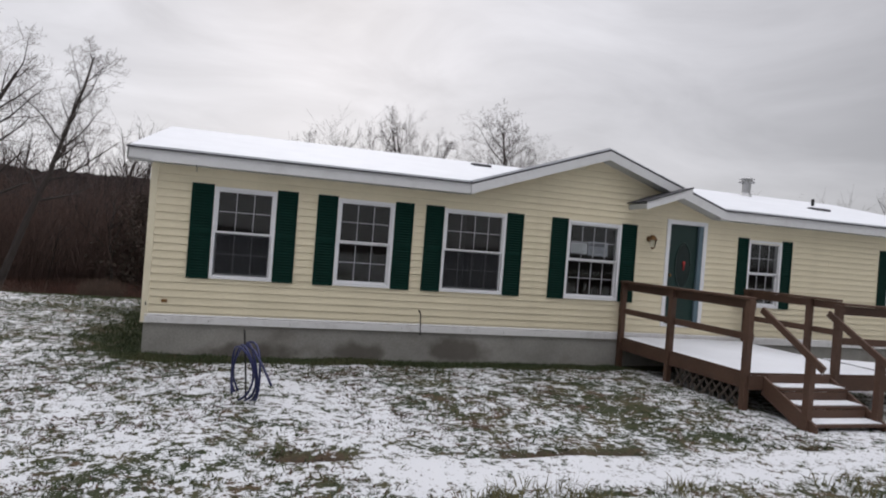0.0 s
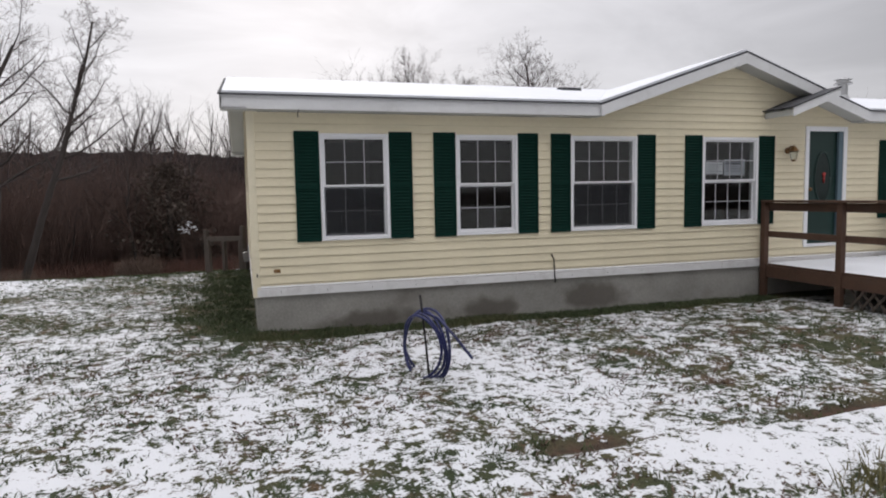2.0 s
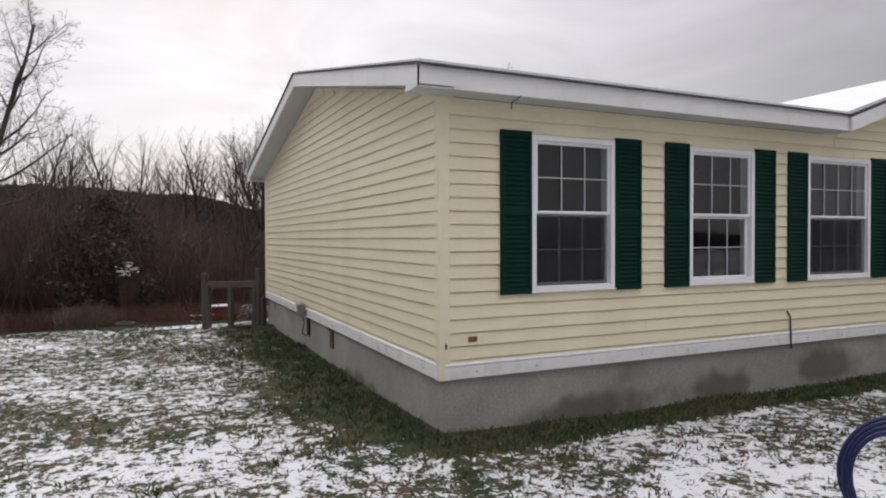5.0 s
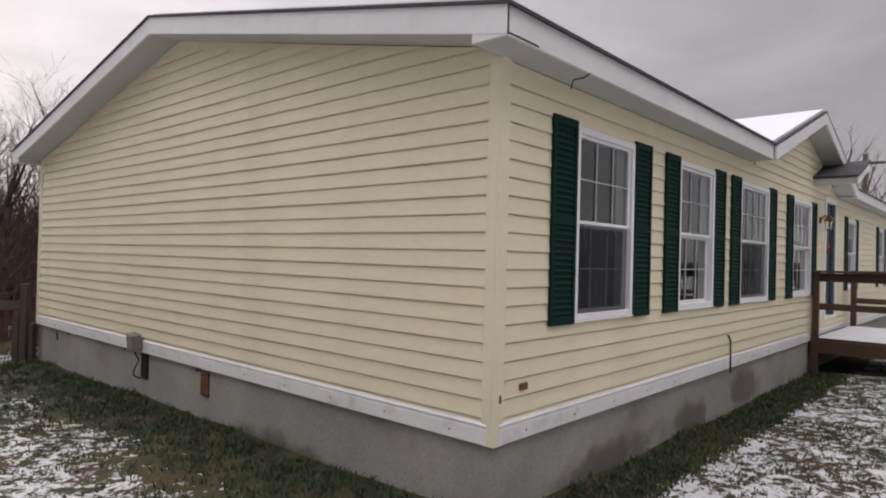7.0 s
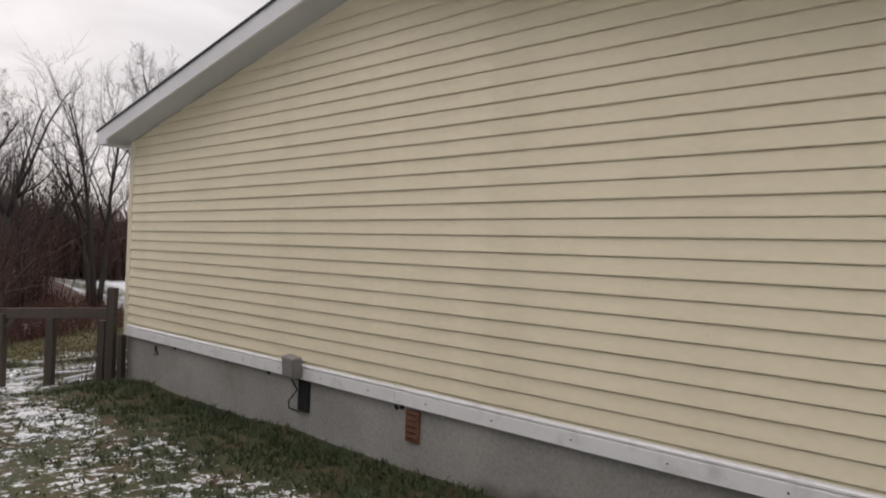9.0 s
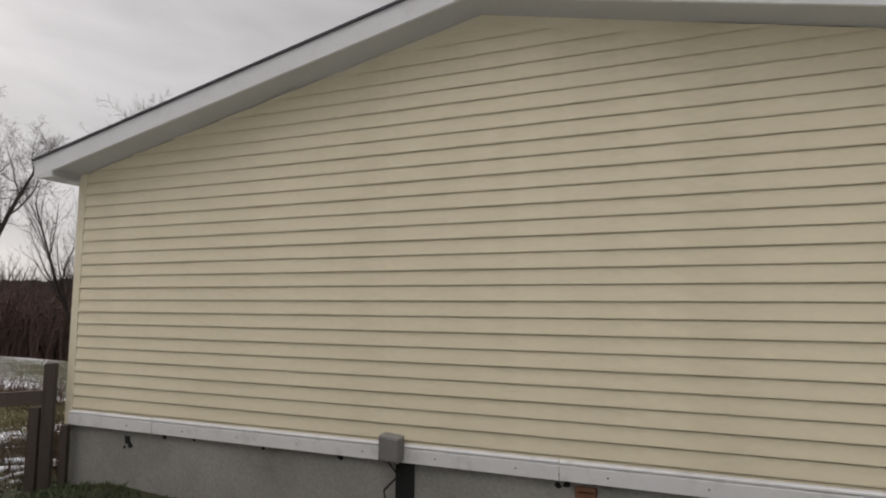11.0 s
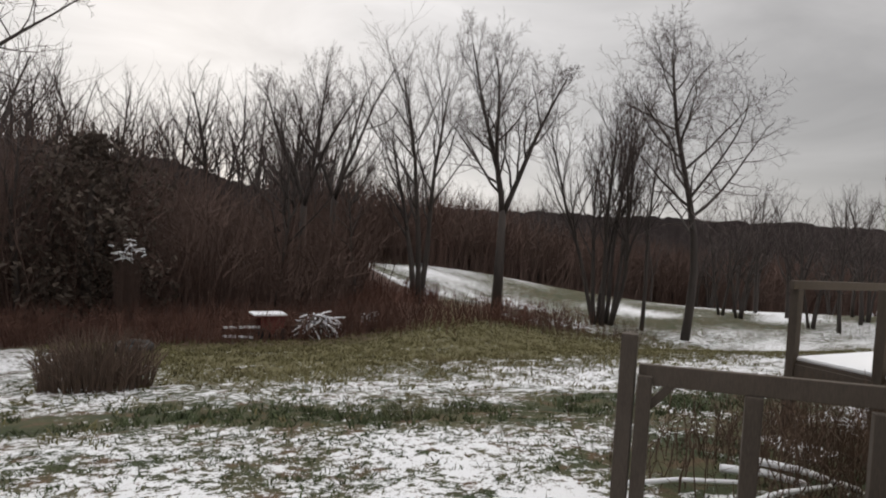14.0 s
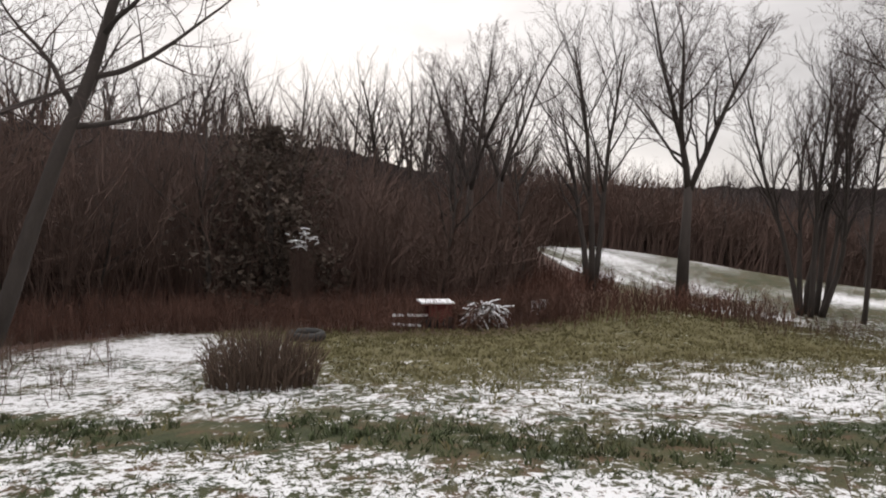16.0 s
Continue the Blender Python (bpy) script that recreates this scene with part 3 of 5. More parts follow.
def gable_ends(z):
    if z <= RAKE:
        return -DEEP + 0.055, -0.055
    d = max((z - RAKE) / SLOPE, 0.055)
    return -DEEP + d, -d


lay(wall_front, 0.651 - COURSE, DORMER_PEAK - 0.1, front_ends, HOLES, Matrix.Identity(4))
lay(wall_gable, 0.651 - COURSE, RIDGE_Z - 0.1, gable_ends, [], pose(0, 0, 0, 0, 0, -90))

# corner posts, skirt trim
for x, y in ((0, 0), (0, DEEP)):
    bm = bmesh.new()
    s = 1 if y == 0 else -1
    box(bm, -0.022, 0.075, y - 0.022 * s, y - 0.002 * s, SKIRT0 - 0.005, EAVE + 0.04)
    box(bm, -0.022, -0.002, y - 0.002 * s, y + 0.075 * s, SKIRT0 - 0.005, RAKE)
    part("corner_post", bm, CORNER, house, "cream vinyl outside corner post", 0.004)


def skirt(a, b, front):
    """White trim over the foundation, with a stepped upper edge and a nailed face."""
    prof = [(0.0, SKIRT0), (-0.022, SKIRT0), (-0.024, SKIRT1 - 0.045), (-0.016, SKIRT1 - 0.035), (-0.027, SKIRT1 - 0.028), (-0.027, SKIRT1 - 0.016), (-0.018, SKIRT1 - 0.008), (-0.016, SKIRT1), (0.0, SKIRT1)]
    bm = bmesh.new()
    prism(bm, prof, 0 if front else 1, a, b)
    ob = part("skirt_trim", bm, TRIM, house, "white vinyl trim board with nail stains")
    for i in range(int((b - a) / 0.61)):
        c = a + 0.3 + i * 0.61
        q = (c, -0.024, SKIRT0 + 0.05) if front else (-0.024, c, SKIRT0 + 0.05)
        piece("nail_head", NAIL, ob, Matrix.Translation(q))


bm = bmesh.new()
bmesh.ops.create_uvsphere(bm, u_segments=8, v_segments=5, radius=0.006)
NAIL = mesh_of(bm, "nail_head", STEEL)
for a, b in ((0.03, 3.68), (3.684, 7.34), (7.344, 11.0), (11.004, 14.6), (14.604, LONG)):
    skirt(a, b, True)
for a, b in ((0.03, 3.70), (3.706, 7.42), (7.428, DEEP - 0.03)):
    skirt(a, b, False)


# roof: shingle slabs, soffits, fascias, snow
def slab(name, corners, thick, mat, label, up=0.0, rough=0.0):
    """A sloping sheet from four corners, with its thickness downwards."""
    a, b, c, d = (Vector(q) for q in corners)
    nu, nv = (40, 16) if rough else (1, 1)
    bm = bmesh.new()
    top, bot = {}, {}
    for i in range(nu + 1):
        for j in range(nv + 1):
            q = a.lerp(b, i / nu).lerp(d.lerp(c, i / nu), j / nv)
            edge = i in (0, nu) or j in (0, nv)
            lift_z = up + (rough * (float(field(q.x, q.y, 0.5, 40)) - 0.3) if rough and not edge else 0)
            top[i, j] = bm.verts.new(q + Vector((0, 0, lift_z)))
            bot[i, j] = bm.verts.new(q + Vector((0, 0, up - thick))) if edge else None
    for i in range(nu):
        for j in range(nv):
            bm.faces.new((top[i, j], top[i + 1, j], top[i + 1, j + 1], top[i, j + 1]))
    ring = [(i, 0) for i in range(nu)] + [(nu, j) for j in range(nv)] + [(i, nv) for i in range(nu, 0, -1)] + [(0, j) for j in range(nv, 0, -1)]
    for u, v in zip(ring, ring[1:] + ring[:1]):
        bm.faces.new((top[u], top[v], bot[v], bot[u]))
    bm.faces.new([bot[u] for u in ring])
    return part(name, bm, mat, house, label, smooth=bool(rough))


XL, XR = -OVER_X, LONG + OVER_X
RZ = ROOF_EDGE
roof_front = [(XL, -OVER, RZ), (XR, -OVER, RZ), (XR, RIDGE_Y, RIDGE_Z), (XL, RIDGE_Y, RIDGE_Z)]
roof_rear = [(XL, RIDGE_Y, RIDGE_Z), (XR, RIDGE_Y, RIDGE_Z), (XR, DEEP + OVER, RZ), (XL, DEEP + OVER, RZ)]
slab("roof", [(XL - 0.02, RIDGE_Y, RIDGE_Z), (XR, RIDGE_Y, RIDGE_Z), (XR, DEEP + OVER + 0.03, RZ - 0.007), (XL - 0.02, DEEP + OVER + 0.03, RZ - 0.007)], 0.02, SHINGLE, "dark asphalt shingle roof slope", 0.018)


def on_roof(y):
    return RZ + SLOPE * (y + OVER)


slab("roof_snow", [(XL + 0.05, RIDGE_Y + 0.02, RIDGE_Z), (XR - 0.04, RIDGE_Y + 0.02, RIDGE_Z), (XR - 0.04, DEEP + OVER - 0.05, on_roof(-OVER + 0.05)), (XL + 0.05, DEEP + OVER - 0.05, on_roof(-OVER + 0.05))], 0.02, SNOW, "", 0.042, 0.02)


def roof_sheet(name, plan, up, thick, mat, label):
    """A sheet on the main front slope, with its outline given in plan."""
    bm = bmesh.new()
    top = [bm.verts.new((x, y, on_roof(y) + up)) for x, y in plan]
    low = [bm.verts.new((x, y, on_roof(y) + up - thick)) for x, y in plan]
    bm.faces.new(top)
    bm.faces.new(low[::-1])
    for i in range(len(plan)):
        k = (i + 1) % len(plan)
        bm.faces.new((top[i], low[i], low[k], top[k]))
    part(name, bm, mat, house, label)


back = (DORMER_PEAK - RZ) / SLOPE - OVER
for a, d, e in ((XL, DORMER0, -1), (XR, DORMER1, 1)):
    roof_sheet("roof", [(a + 0.02 * e, -OVER - 0.03), (d, -OVER - 0.03), (DMID, back), (DMID, RIDGE_Y), (a + 0.02 * e, RIDGE_Y)], 0.018, 0.02, SHINGLE, "dark asphalt shingle roof slope")
    roof_sheet("roof_snow", [(a - 0.03 * e, -OVER + 0.02), (d + 0.05 * e, -OVER + 0.02), (DMID, back + 0.05), (DMID, RIDGE_Y - 0.01), (a - 0.03 * e, RIDGE_Y - 0.01)], 0.045, 0.03, SNOW, "thin even snow cover on the roof")
# dormer slopes run back until they meet the main slope
back = (DORMER_PEAK - RZ) / SLOPE - OVER
FRONT = -OVER - 0.04
for side in (-1, 1):
    foot = DMID + side * (DMID - DORMER0 + 0.02)
    low = DORMER_PEAK - DSLOPE * abs(foot - DMID)
    bm = bmesh.new()
    for up, mat_k in ((0.02, 0),):
        vs = [bm.verts.new(v) for v in ((foot, FRONT, low + up), (DMID, FRONT, DORMER_PEAK + up), (DMID, back, DORMER_PEAK + up), (foot, FRONT, low - 0.01), (DMID, FRONT, DORMER_PEAK - 0.01), (DMID, back, DORMER_PEAK - 0.01), (foot, -OVER + 0.06, low + up), (foot, -OVER + 0.06, low - 0.01))]
        for f in ((0, 1, 2, 6), (3, 7, 5, 4), (0, 3, 4, 1), (0, 6, 7, 3), (6, 2, 5, 7)):
            bm.faces.new([vs[i] for i in f])
    part("roof", bm, SHINGLE, house, "dark shingle slope of the front gable")
    bm = bmesh.new()
    f2 = foot - side * 0.03
    low2 = DORMER_PEAK - DSLOPE * abs(f2 - DMID)
    vs = [bm.verts.new(v) for v in ((f2, FRONT + 0.05, low2 + 0.055), (DMID, FRONT + 0.05, DORMER_PEAK + 0.055), (DMID, back + 0.15, DORMER_PEAK + 0.055), (f2, FRONT + 0.05, low2 + 0.02), (DMID, FRONT + 0.05, DORMER_PEAK + 0.02), (f2, -OVER + 0.2, low2 + 0.055), (f2, -OVER + 0.2, low2 + 0.02))]
    for f in ((0, 1, 2, 5), (0, 3, 4, 1), (0, 5, 6, 3)):
        bm.faces.new([vs[i] for i in f])
    part("roof_snow", bm, SNOW, house, "snow on the front gable roof")
    # raking fascia of the front gable, with soffit behind it
    bm = bmesh.new()
    prism(bm, [(foot, low), (foot, low - FASCIA), (DMID, DORMER_PEAK - FASCIA), (DMID, DORMER_PEAK)], 1, FRONT + 0.002, FRONT + 0.03)
    part("fascia", bm, WHITE, house, "white metal raking fascia", 0.003)
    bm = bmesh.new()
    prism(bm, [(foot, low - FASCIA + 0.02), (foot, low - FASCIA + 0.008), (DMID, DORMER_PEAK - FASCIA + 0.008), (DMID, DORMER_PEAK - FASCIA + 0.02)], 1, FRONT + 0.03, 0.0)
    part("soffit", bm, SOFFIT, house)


def long_board(name, x0, x1, y0, y1, z0, z1, mat, label=""):
    boxed(name, mat, house, x0, x1, y0, y1, z0, z1, label, 0.003)


for x0, x1 in ((XL, DORMER0 + 0.06), (DORMER1 - 0.06, XR)):
    long_board("fascia", x0, x1, -OVER, -OVER + 0.022, EAVE, RZ, WHITE, "white metal eave fascia with a dark drip edge")
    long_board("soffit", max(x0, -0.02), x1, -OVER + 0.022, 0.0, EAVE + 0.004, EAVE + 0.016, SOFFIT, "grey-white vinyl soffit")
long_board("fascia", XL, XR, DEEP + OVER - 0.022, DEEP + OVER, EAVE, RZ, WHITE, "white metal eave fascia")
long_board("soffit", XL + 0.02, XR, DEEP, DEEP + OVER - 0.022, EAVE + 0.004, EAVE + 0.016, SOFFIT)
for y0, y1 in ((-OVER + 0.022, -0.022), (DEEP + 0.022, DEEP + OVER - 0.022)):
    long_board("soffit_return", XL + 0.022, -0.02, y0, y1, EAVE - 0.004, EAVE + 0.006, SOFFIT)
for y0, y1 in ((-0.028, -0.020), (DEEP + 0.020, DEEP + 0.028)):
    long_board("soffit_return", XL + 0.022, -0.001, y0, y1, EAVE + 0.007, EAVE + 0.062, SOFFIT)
for ya, yb in ((-OVER, -0.020), (DEEP + OVER, DEEP + 0.020)):
    bm = bmesh.new()
    prism(bm, [(ya, EAVE - 0.002), (yb, EAVE - 0.002), (yb, EAVE + 0.062)], 0, XL + 0.001, XL + 0.021)
    part("fascia_return", bm, WHITE, house, "white metal end of the boxed eave")
for y0, y1 in ((0.0, T), (DEEP - T, DEEP)):
    boxed("wall", CORNER, house, -0.012, T, y0, y1, EAVE + 0.001, RAKE + 0.02, bevel=0)
for s in (-1, 1):
    y_low = -OVER if s < 0 else DEEP + OVER
    for x0, x1 in ((XL, XL + 0.022), (XR - 0.022, XR)):
        bm = bmesh.new()
        prism(bm, [(y_low, RZ), (y_low, EAVE), (RIDGE_Y, RIDGE_Z - FASCIA), (RIDGE_Y, RIDGE_Z)], 0, x0 - 0.002, x1)
        part("fascia", bm, WHITE, house, "white metal gable fascia", 0.003)
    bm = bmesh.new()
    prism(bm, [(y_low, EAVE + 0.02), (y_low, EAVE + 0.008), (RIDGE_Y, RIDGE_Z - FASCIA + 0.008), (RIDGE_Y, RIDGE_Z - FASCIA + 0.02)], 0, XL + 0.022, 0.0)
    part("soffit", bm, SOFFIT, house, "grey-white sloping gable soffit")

# small sloping roof over the entry, butting into the gable's rake
ex0, ex1 = 8.12, 9.05
ez0 = 2.92
ez1 = ez0 + 0.36 * (ex1 - ex0)
bm = bmesh.new()
prism(bm, [(ex0, ez0 + 0.1), (ex0, ez0 - 0.03), (ex1, ez1 - 0.03), (ex1, ez1 + 0.1)], 1, -0.62, -0.60)
part("entry_fascia", bm, WHITE, house, "white fascia of the small entry roof", 0.003)
bm = bmesh.new()
prism(bm, [(ex0 - 0.02, ez0 + 0.12), (ex0 - 0.02, ez0 + 0.1), (ex1, ez1 + 0.1), (ex1, ez1 + 0.12)], 1, -0.64, 0.0)
part("entry_roof", bm, SHINGLE, house, "dark shingled small entry roof")
bm = bmesh.new()
prism(bm, [(ex0 + 0.02, ez0 + 0.09), (ex0 + 0.02, ez0 - 0.01), (ex1, ez1 - 0.01), (ex1, ez1 + 0.09)], 1, -0.60, -0.02)
part("entry_soffit", bm, SOFFIT, house)

# windows and shutters
def window(x0, x1, z0, z1, cols, inner):
    w = tagged(new("window"), "white double-hung window with a muntin grid")
    w.parent = house
    f = 0.036
    bm = bmesh.new()
    for a, b, c, d in ((x0 - 0.012, x0 + f, z0 - 0.012, z1 + 0.012), (x1 - f, x1 + 0.012, z0 - 0.012, z1 + 0.012), (x0 + f, x1 - f, z0 - 0.012, z0 + f), (x0 + f, x1 - f, z1 - f, z1 + 0.012)):
        box(bm, a, b, -0.032, T, c, d)
    part("window_frame", bm, WINWHITE, w, bevel=0.005)
    zm = (z0 + z1) / 2
    for k, (c, d, yy) in enumerate(((zm, z1 - f, 0.008), (z0 + f, zm, 0.045))):
        a, b = x0 + f, x1 - f
        s = 0.026
        bm = bmesh.new()
        for q in ((a, a + s, c, d), (b - s, b, c, d), (a + s, b - s, c, c + s), (a + s, b - s, d - s, d)):
            box(bm, q[0], q[1], yy - 0.018, yy + 0.018, q[2], q[3])
        part("sash", bm, WINWHITE, w, bevel=0.004)
        boxed("pane", GLASS, w, a + s - 0.004, b - s + 0.004, yy - 0.003, yy + 0.003, c + s - 0.004, d - s + 0.004, bevel=0).visible_shadow = False
        if k and inner:
            boxed("insect_screen", SCREEN, w, a + 0.005, b - 0.03, -0.006, -0.004, c, d - 0.01, bevel=0)
        my = yy - 0.010
        for i in range(1, cols):
            xx = a + s + (b - a - 2 * s) * i / cols
            boxed("muntin", MUNTIN, w, xx - 0.0055, xx + 0.0055, my - 0.005, my + 0.005, c + s, d - s, bevel=0.002)
        zz = (c + d) / 2
        boxed("muntin", MUNTIN, w, a + s, b - s, my - 0.006, my + 0.004, zz - 0.0055, zz + 0.0055, bevel=0.002)
    boxed("sill", WINWHITE, w, x0 - 0.02, x1 + 0.02, -0.045, 0.0, z0 - 0.022, z0 - 0.013, bevel=0.003)


bm = bmesh.new()
prism(bm, [(-0.003, 0.0), (-0.019, 0.007), (-0.020, 0.012), (-0.003, 0.034)], 0, -0.125, 0.125)
LOUVER = mesh_of(bm, "louver", GREEN)


def shutter(x0, z0, z1, width=0.32):
    bm = bmesh.new()
    st = 0.035
    for a, b, c, d in ((x0, x0 + st, z0, z1), (x0 + width - st, x0 + width, z0, z1), (x0 + st, x0 + width - st, z0, z0 + 0.06), (x0 + st, x0 + width - st, z1 - 0.06, z1), (x0 + st, x0 + width - st, (z0 + z1) / 2 - 0.03, (z0 + z1) / 2 + 0.03)):
        box(bm, a, b, -0.040, -0.014, c, d)
    s = part("shutter", bm, GREEN, house, "dark green louvered vinyl shutter", 0.004)
    boxed("shutter_back", GREEN, s, x0 + 0.01, x0 + width - 0.01, -0.026, -0.012, z0 + 0.01, z1 - 0.01, bevel=0)
    k = int((z1 - z0 - 0.12) / 0.042)
    for i in range(k):
        z = z0 + 0.065 + i * (z1 - z0 - 0.13) / k
        if abs(z - (z0 + z1) / 2 + 0.02) < 0.04:
            continue
        piece("louver", LOUVER, s, Matrix.Translation((x0 + width / 2, -0.018, z)) @ Matrix.Diagonal(((width - 2 * st) / 0.25, 1, 1, 1)))


for i, (a, b, c, d, cols) in enumerate(WINDOWS):
    window(a, b, c, d, cols, i in (0, 2))
    sw = 0.32 if i < 4 else 0.25
    shutter(a - sw - 0.015, c - 0.03, d + 0.04, sw)
    shutter(b + 0.015, c - 0.03, d + 0.04, sw)

# door with an oval light, in its frame, and a storm door standing ajar
door = tagged(new("door"), "dark green entry door with an oval glass light")
door.parent = house
x0, x1, z0, z1 = DOOR
bm = bmesh.new()
for a, b, c, d in ((x0 - 0.05, x0 + 0.03, z0 - 0.03, z1 + 0.05), (x1 - 0.03, x1 + 0.05, z0 - 0.03, z1 + 0.05), (x0 + 0.03, x1 - 0.03, z1 - 0.03, z1 + 0.05), (x0 + 0.03, x1 - 0.03, z0 - 0.03, z0 + 0.02)):
    box(bm, a, b, -0.03, T, c, d)
part("door_frame", bm, WINWHITE, door, bevel=0.004)
boxed("door_leaf", DOORGREEN, door, x0 + 0.03, x1 - 0.03, 0.03, 0.07, z0 + 0.02, z1 - 0.03)
bm = bmesh.new()
bmesh.ops.create_circle(bm, cap_ends=True, segments=32, radius=1.0, matrix=Matrix.Translation(((x0 + x1) / 2 - 0.02, 0.0245, 1.95)) @ pose(0, 0, 0, 90) @ Matrix.Diagonal((0.16, 0.42, 1, 1)))
part("oval_glass", bm, DARKGLASS, door)
ring = [Vector(((x0 + x1) / 2 - 0.02 + 0.17 * math.cos(a), 0.025, 1.95 + 0.43 * math.sin(a))) for a in np.linspace(0, 2 * math.pi, 33)]
tubes_part("oval_rim", [(ring, [0.014] * 33, 6)], DOORGREEN, door)
bm = bmesh.new()
bmesh.ops.create_uvsphere(bm, u_segments=16, v_segments=10, radius=0.03, matrix=Matrix.Translation((x0 + 0.40, 0.005, 2.0)) @ Matrix.Diagonal((1, 0.4, 1.2, 1)))
box(bm, x0 + 0.392, x0 + 0.408, 0.0, 0.02, 1.86, 1.97)
part("door_ornament", bm, RED, door, "small red hanging ornament", smooth=True)
bm = bmesh.new()
bmesh.ops.create_uvsphere(bm, u_segments=12, v_segments=8, radius=0.03, matrix=Matrix.Translation((x0 + 0.10, 0.0, 1.75)))
part("door_knob", bm, BRASS, door, smooth=True)
boxed("storm_door_edge", STORM, door, x1 - 0.13, x1 - 0.032, -0.022, 0.026, z0 + 0.02, z1 - 0.03, "pale blue storm door edge")

# lamp by the door
lx, lz = 8.62, 2.38
lamp = tagged(new("wall_lantern"), "tarnished brass wall lantern with clear glass")
lamp.parent = house
bm = bmesh.new()
bmesh.ops.create_cone(bm, cap_ends=True, segments=16, radius1=0.055, radius2=0.05, depth=0.02, matrix=Matrix.Translation((lx, -0.03, lz + 0.02)) @ pose(0, 0, 0, 90))
part("back_plate", bm, BRASS, lamp)
tubes_part("arm", [([Vector((lx, -0.03, lz + 0.03)), Vector((lx, -0.09, lz + 0.09)), Vector((lx, -0.15, lz + 0.07))], [0.01, 0.01, 0.01], 8)], BRASS, lamp)
bm = bmesh.new()
bmesh.ops.create_cone(bm, cap_ends=True, segments=8, radius1=0.085, radius2=0.02, depth=0.09, matrix=Matrix.Translation((lx, -0.15, lz + 0.05)))
part("cap", bm, BRASS, lamp)
bm = bmesh.new()
bmesh.ops.create_cone(bm, cap_ends=True, segments=8, radius1=0.04, radius2=0.065, depth=0.14, matrix=Matrix.Translation((lx, -0.15, lz - 0.065)))
part("lantern_glass", bm, GLASS, lamp)
bm = bmesh.new()
bmesh.ops.create_cone(bm, cap_ends=True, segments=8, radius1=0.02, radius2=0.045, depth=0.03, matrix=Matrix.Translation((lx, -0.15, lz - 0.15)))
part("lantern_base", bm, BRASS, lamp)

# roof vents, flue and pipe
for vx, vy in ((6.35, 3.35), (14.6, 1.9)):
    bm = bmesh.new()
    z = on_roof(vy)
    prism(bm, [(vy - 0.22, z - 0.05), (vy - 0.2, z + 0.06), (vy + 0.05, z + 0.10), (vy + 0.25, z + 0.05), (vy + 0.25, z)], 0, vx - 0.2, vx + 0.2)
    part("roof_vent", bm, SHINGLE, house, "low dark roof vent in the snow", 0.015)
bm = bmesh.new()
cz = on_roof(3.8)
for r1, r2, d, zc in ((0.16, 0.12, 0.10, 0.06), (0.11, 0.11, 0.34, 0.22), (0.20, 0.20, 0.04, 0.40), (0.14, 0.14, 0.07, 0.46), (0.20, 0.03, 0.06, 0.52)):
    bmesh.ops.create_cone(bm, cap_ends=True, segments=20, radius1=r1, radius2=r2, depth=d, matrix=Matrix.Translation((14.15, 3.8, cz + zc)))
part("flue", bm, ZINC, house, "galvanised metal chimney flue with a cap", smooth=False)
tubes_part("vent_pipe", [([Vector((15.6, 3.0, on_roof(3.0) - 0.05)), Vector((15.6, 3.0, on_roof(3.0) + 0.22))], [0.04, 0.04], 12)], BLACK, house, "short black plumbing vent pipe")

# small fittings on the walls
boxed("outlet_cover", BRASS, house, 0.25, 0.335, -0.026, -0.012, 0.80, 0.845, "small tan outlet cover", 0.004)
# a black block paints the shade inside a hole
boxed("corner_hole", BLACK, house, 0.03, 0.045, -0.0265, -0.02, 0.75, 0.80, "black block for a shaded hole in the corner post", 0.003)
tubes_part("cable", [([Vector((4.26, -0.018, 0.86)), Vector((4.29, -0.035, 0.80)), Vector((4.30, -0.036, 0.62)), Vector((4.31, -0.034, 0.44))], [0.011, 0.008, 0.008, 0.008], 8)], BLACK, house, "short black cable on the siding")
box_m = Matrix.Translation((-0.075, 4.95, 0.53)) @ pose(0, 0, 0, 8, 5, -90)
bm = bmesh.new()
box(bm, -0.085, 0.085, -0.05, 0.05, -0.02, 0.17, box_m)
meter = part("utility_box", bm, GREYBOX, house, "tilted grey plastic utility box", 0.012)
bm = bmesh.new()
box(bm, -0.075, 0.075, -0.056, -0.051, 0.0, 0.16, box_m)
part("box_lid", bm, GREYBOX, meter, bevel=0.003)
# no real hollow here: black colour gives the opening its inner shade
boxed("wall_gap", BLACK, house, -0.006, 0.03, 4.80, 4.95, 0.20, 0.49, "black block for a shaded opening in the foundation", 0.01)
loop = [Vector((-0.06, 5.0, 0.6)), Vector((-0.07, 4.98, 0.5)), Vector((-0.05, 4.90, 0.40)), Vector((-0.05, 5.02, 0.28)), Vector((-0.06, 5.0, 0.22)), Vector((-0.03, 4.88, 0.20))]
tubes_part("cable", [(loop, [0.008] * 6, 6)], BLACK, house, "looped black cable under the box")
vent = boxed("foundation_vent", RUST, house, -0.004, 0.03, 3.46, 3.60, 0.22, 0.46, "narrow rusted foundation vent", 0.006)
for i in range(5):
    boxed("vent_slat", RUST, vent, -0.012, -0.004, 3.48, 3.58, 0.25 + i * 0.045, 0.25 + i * 0.045, bevel=0.002)
# chipped upper edge of the foundation below the trim, hollows painted black for shade
rs = random.Random(14)
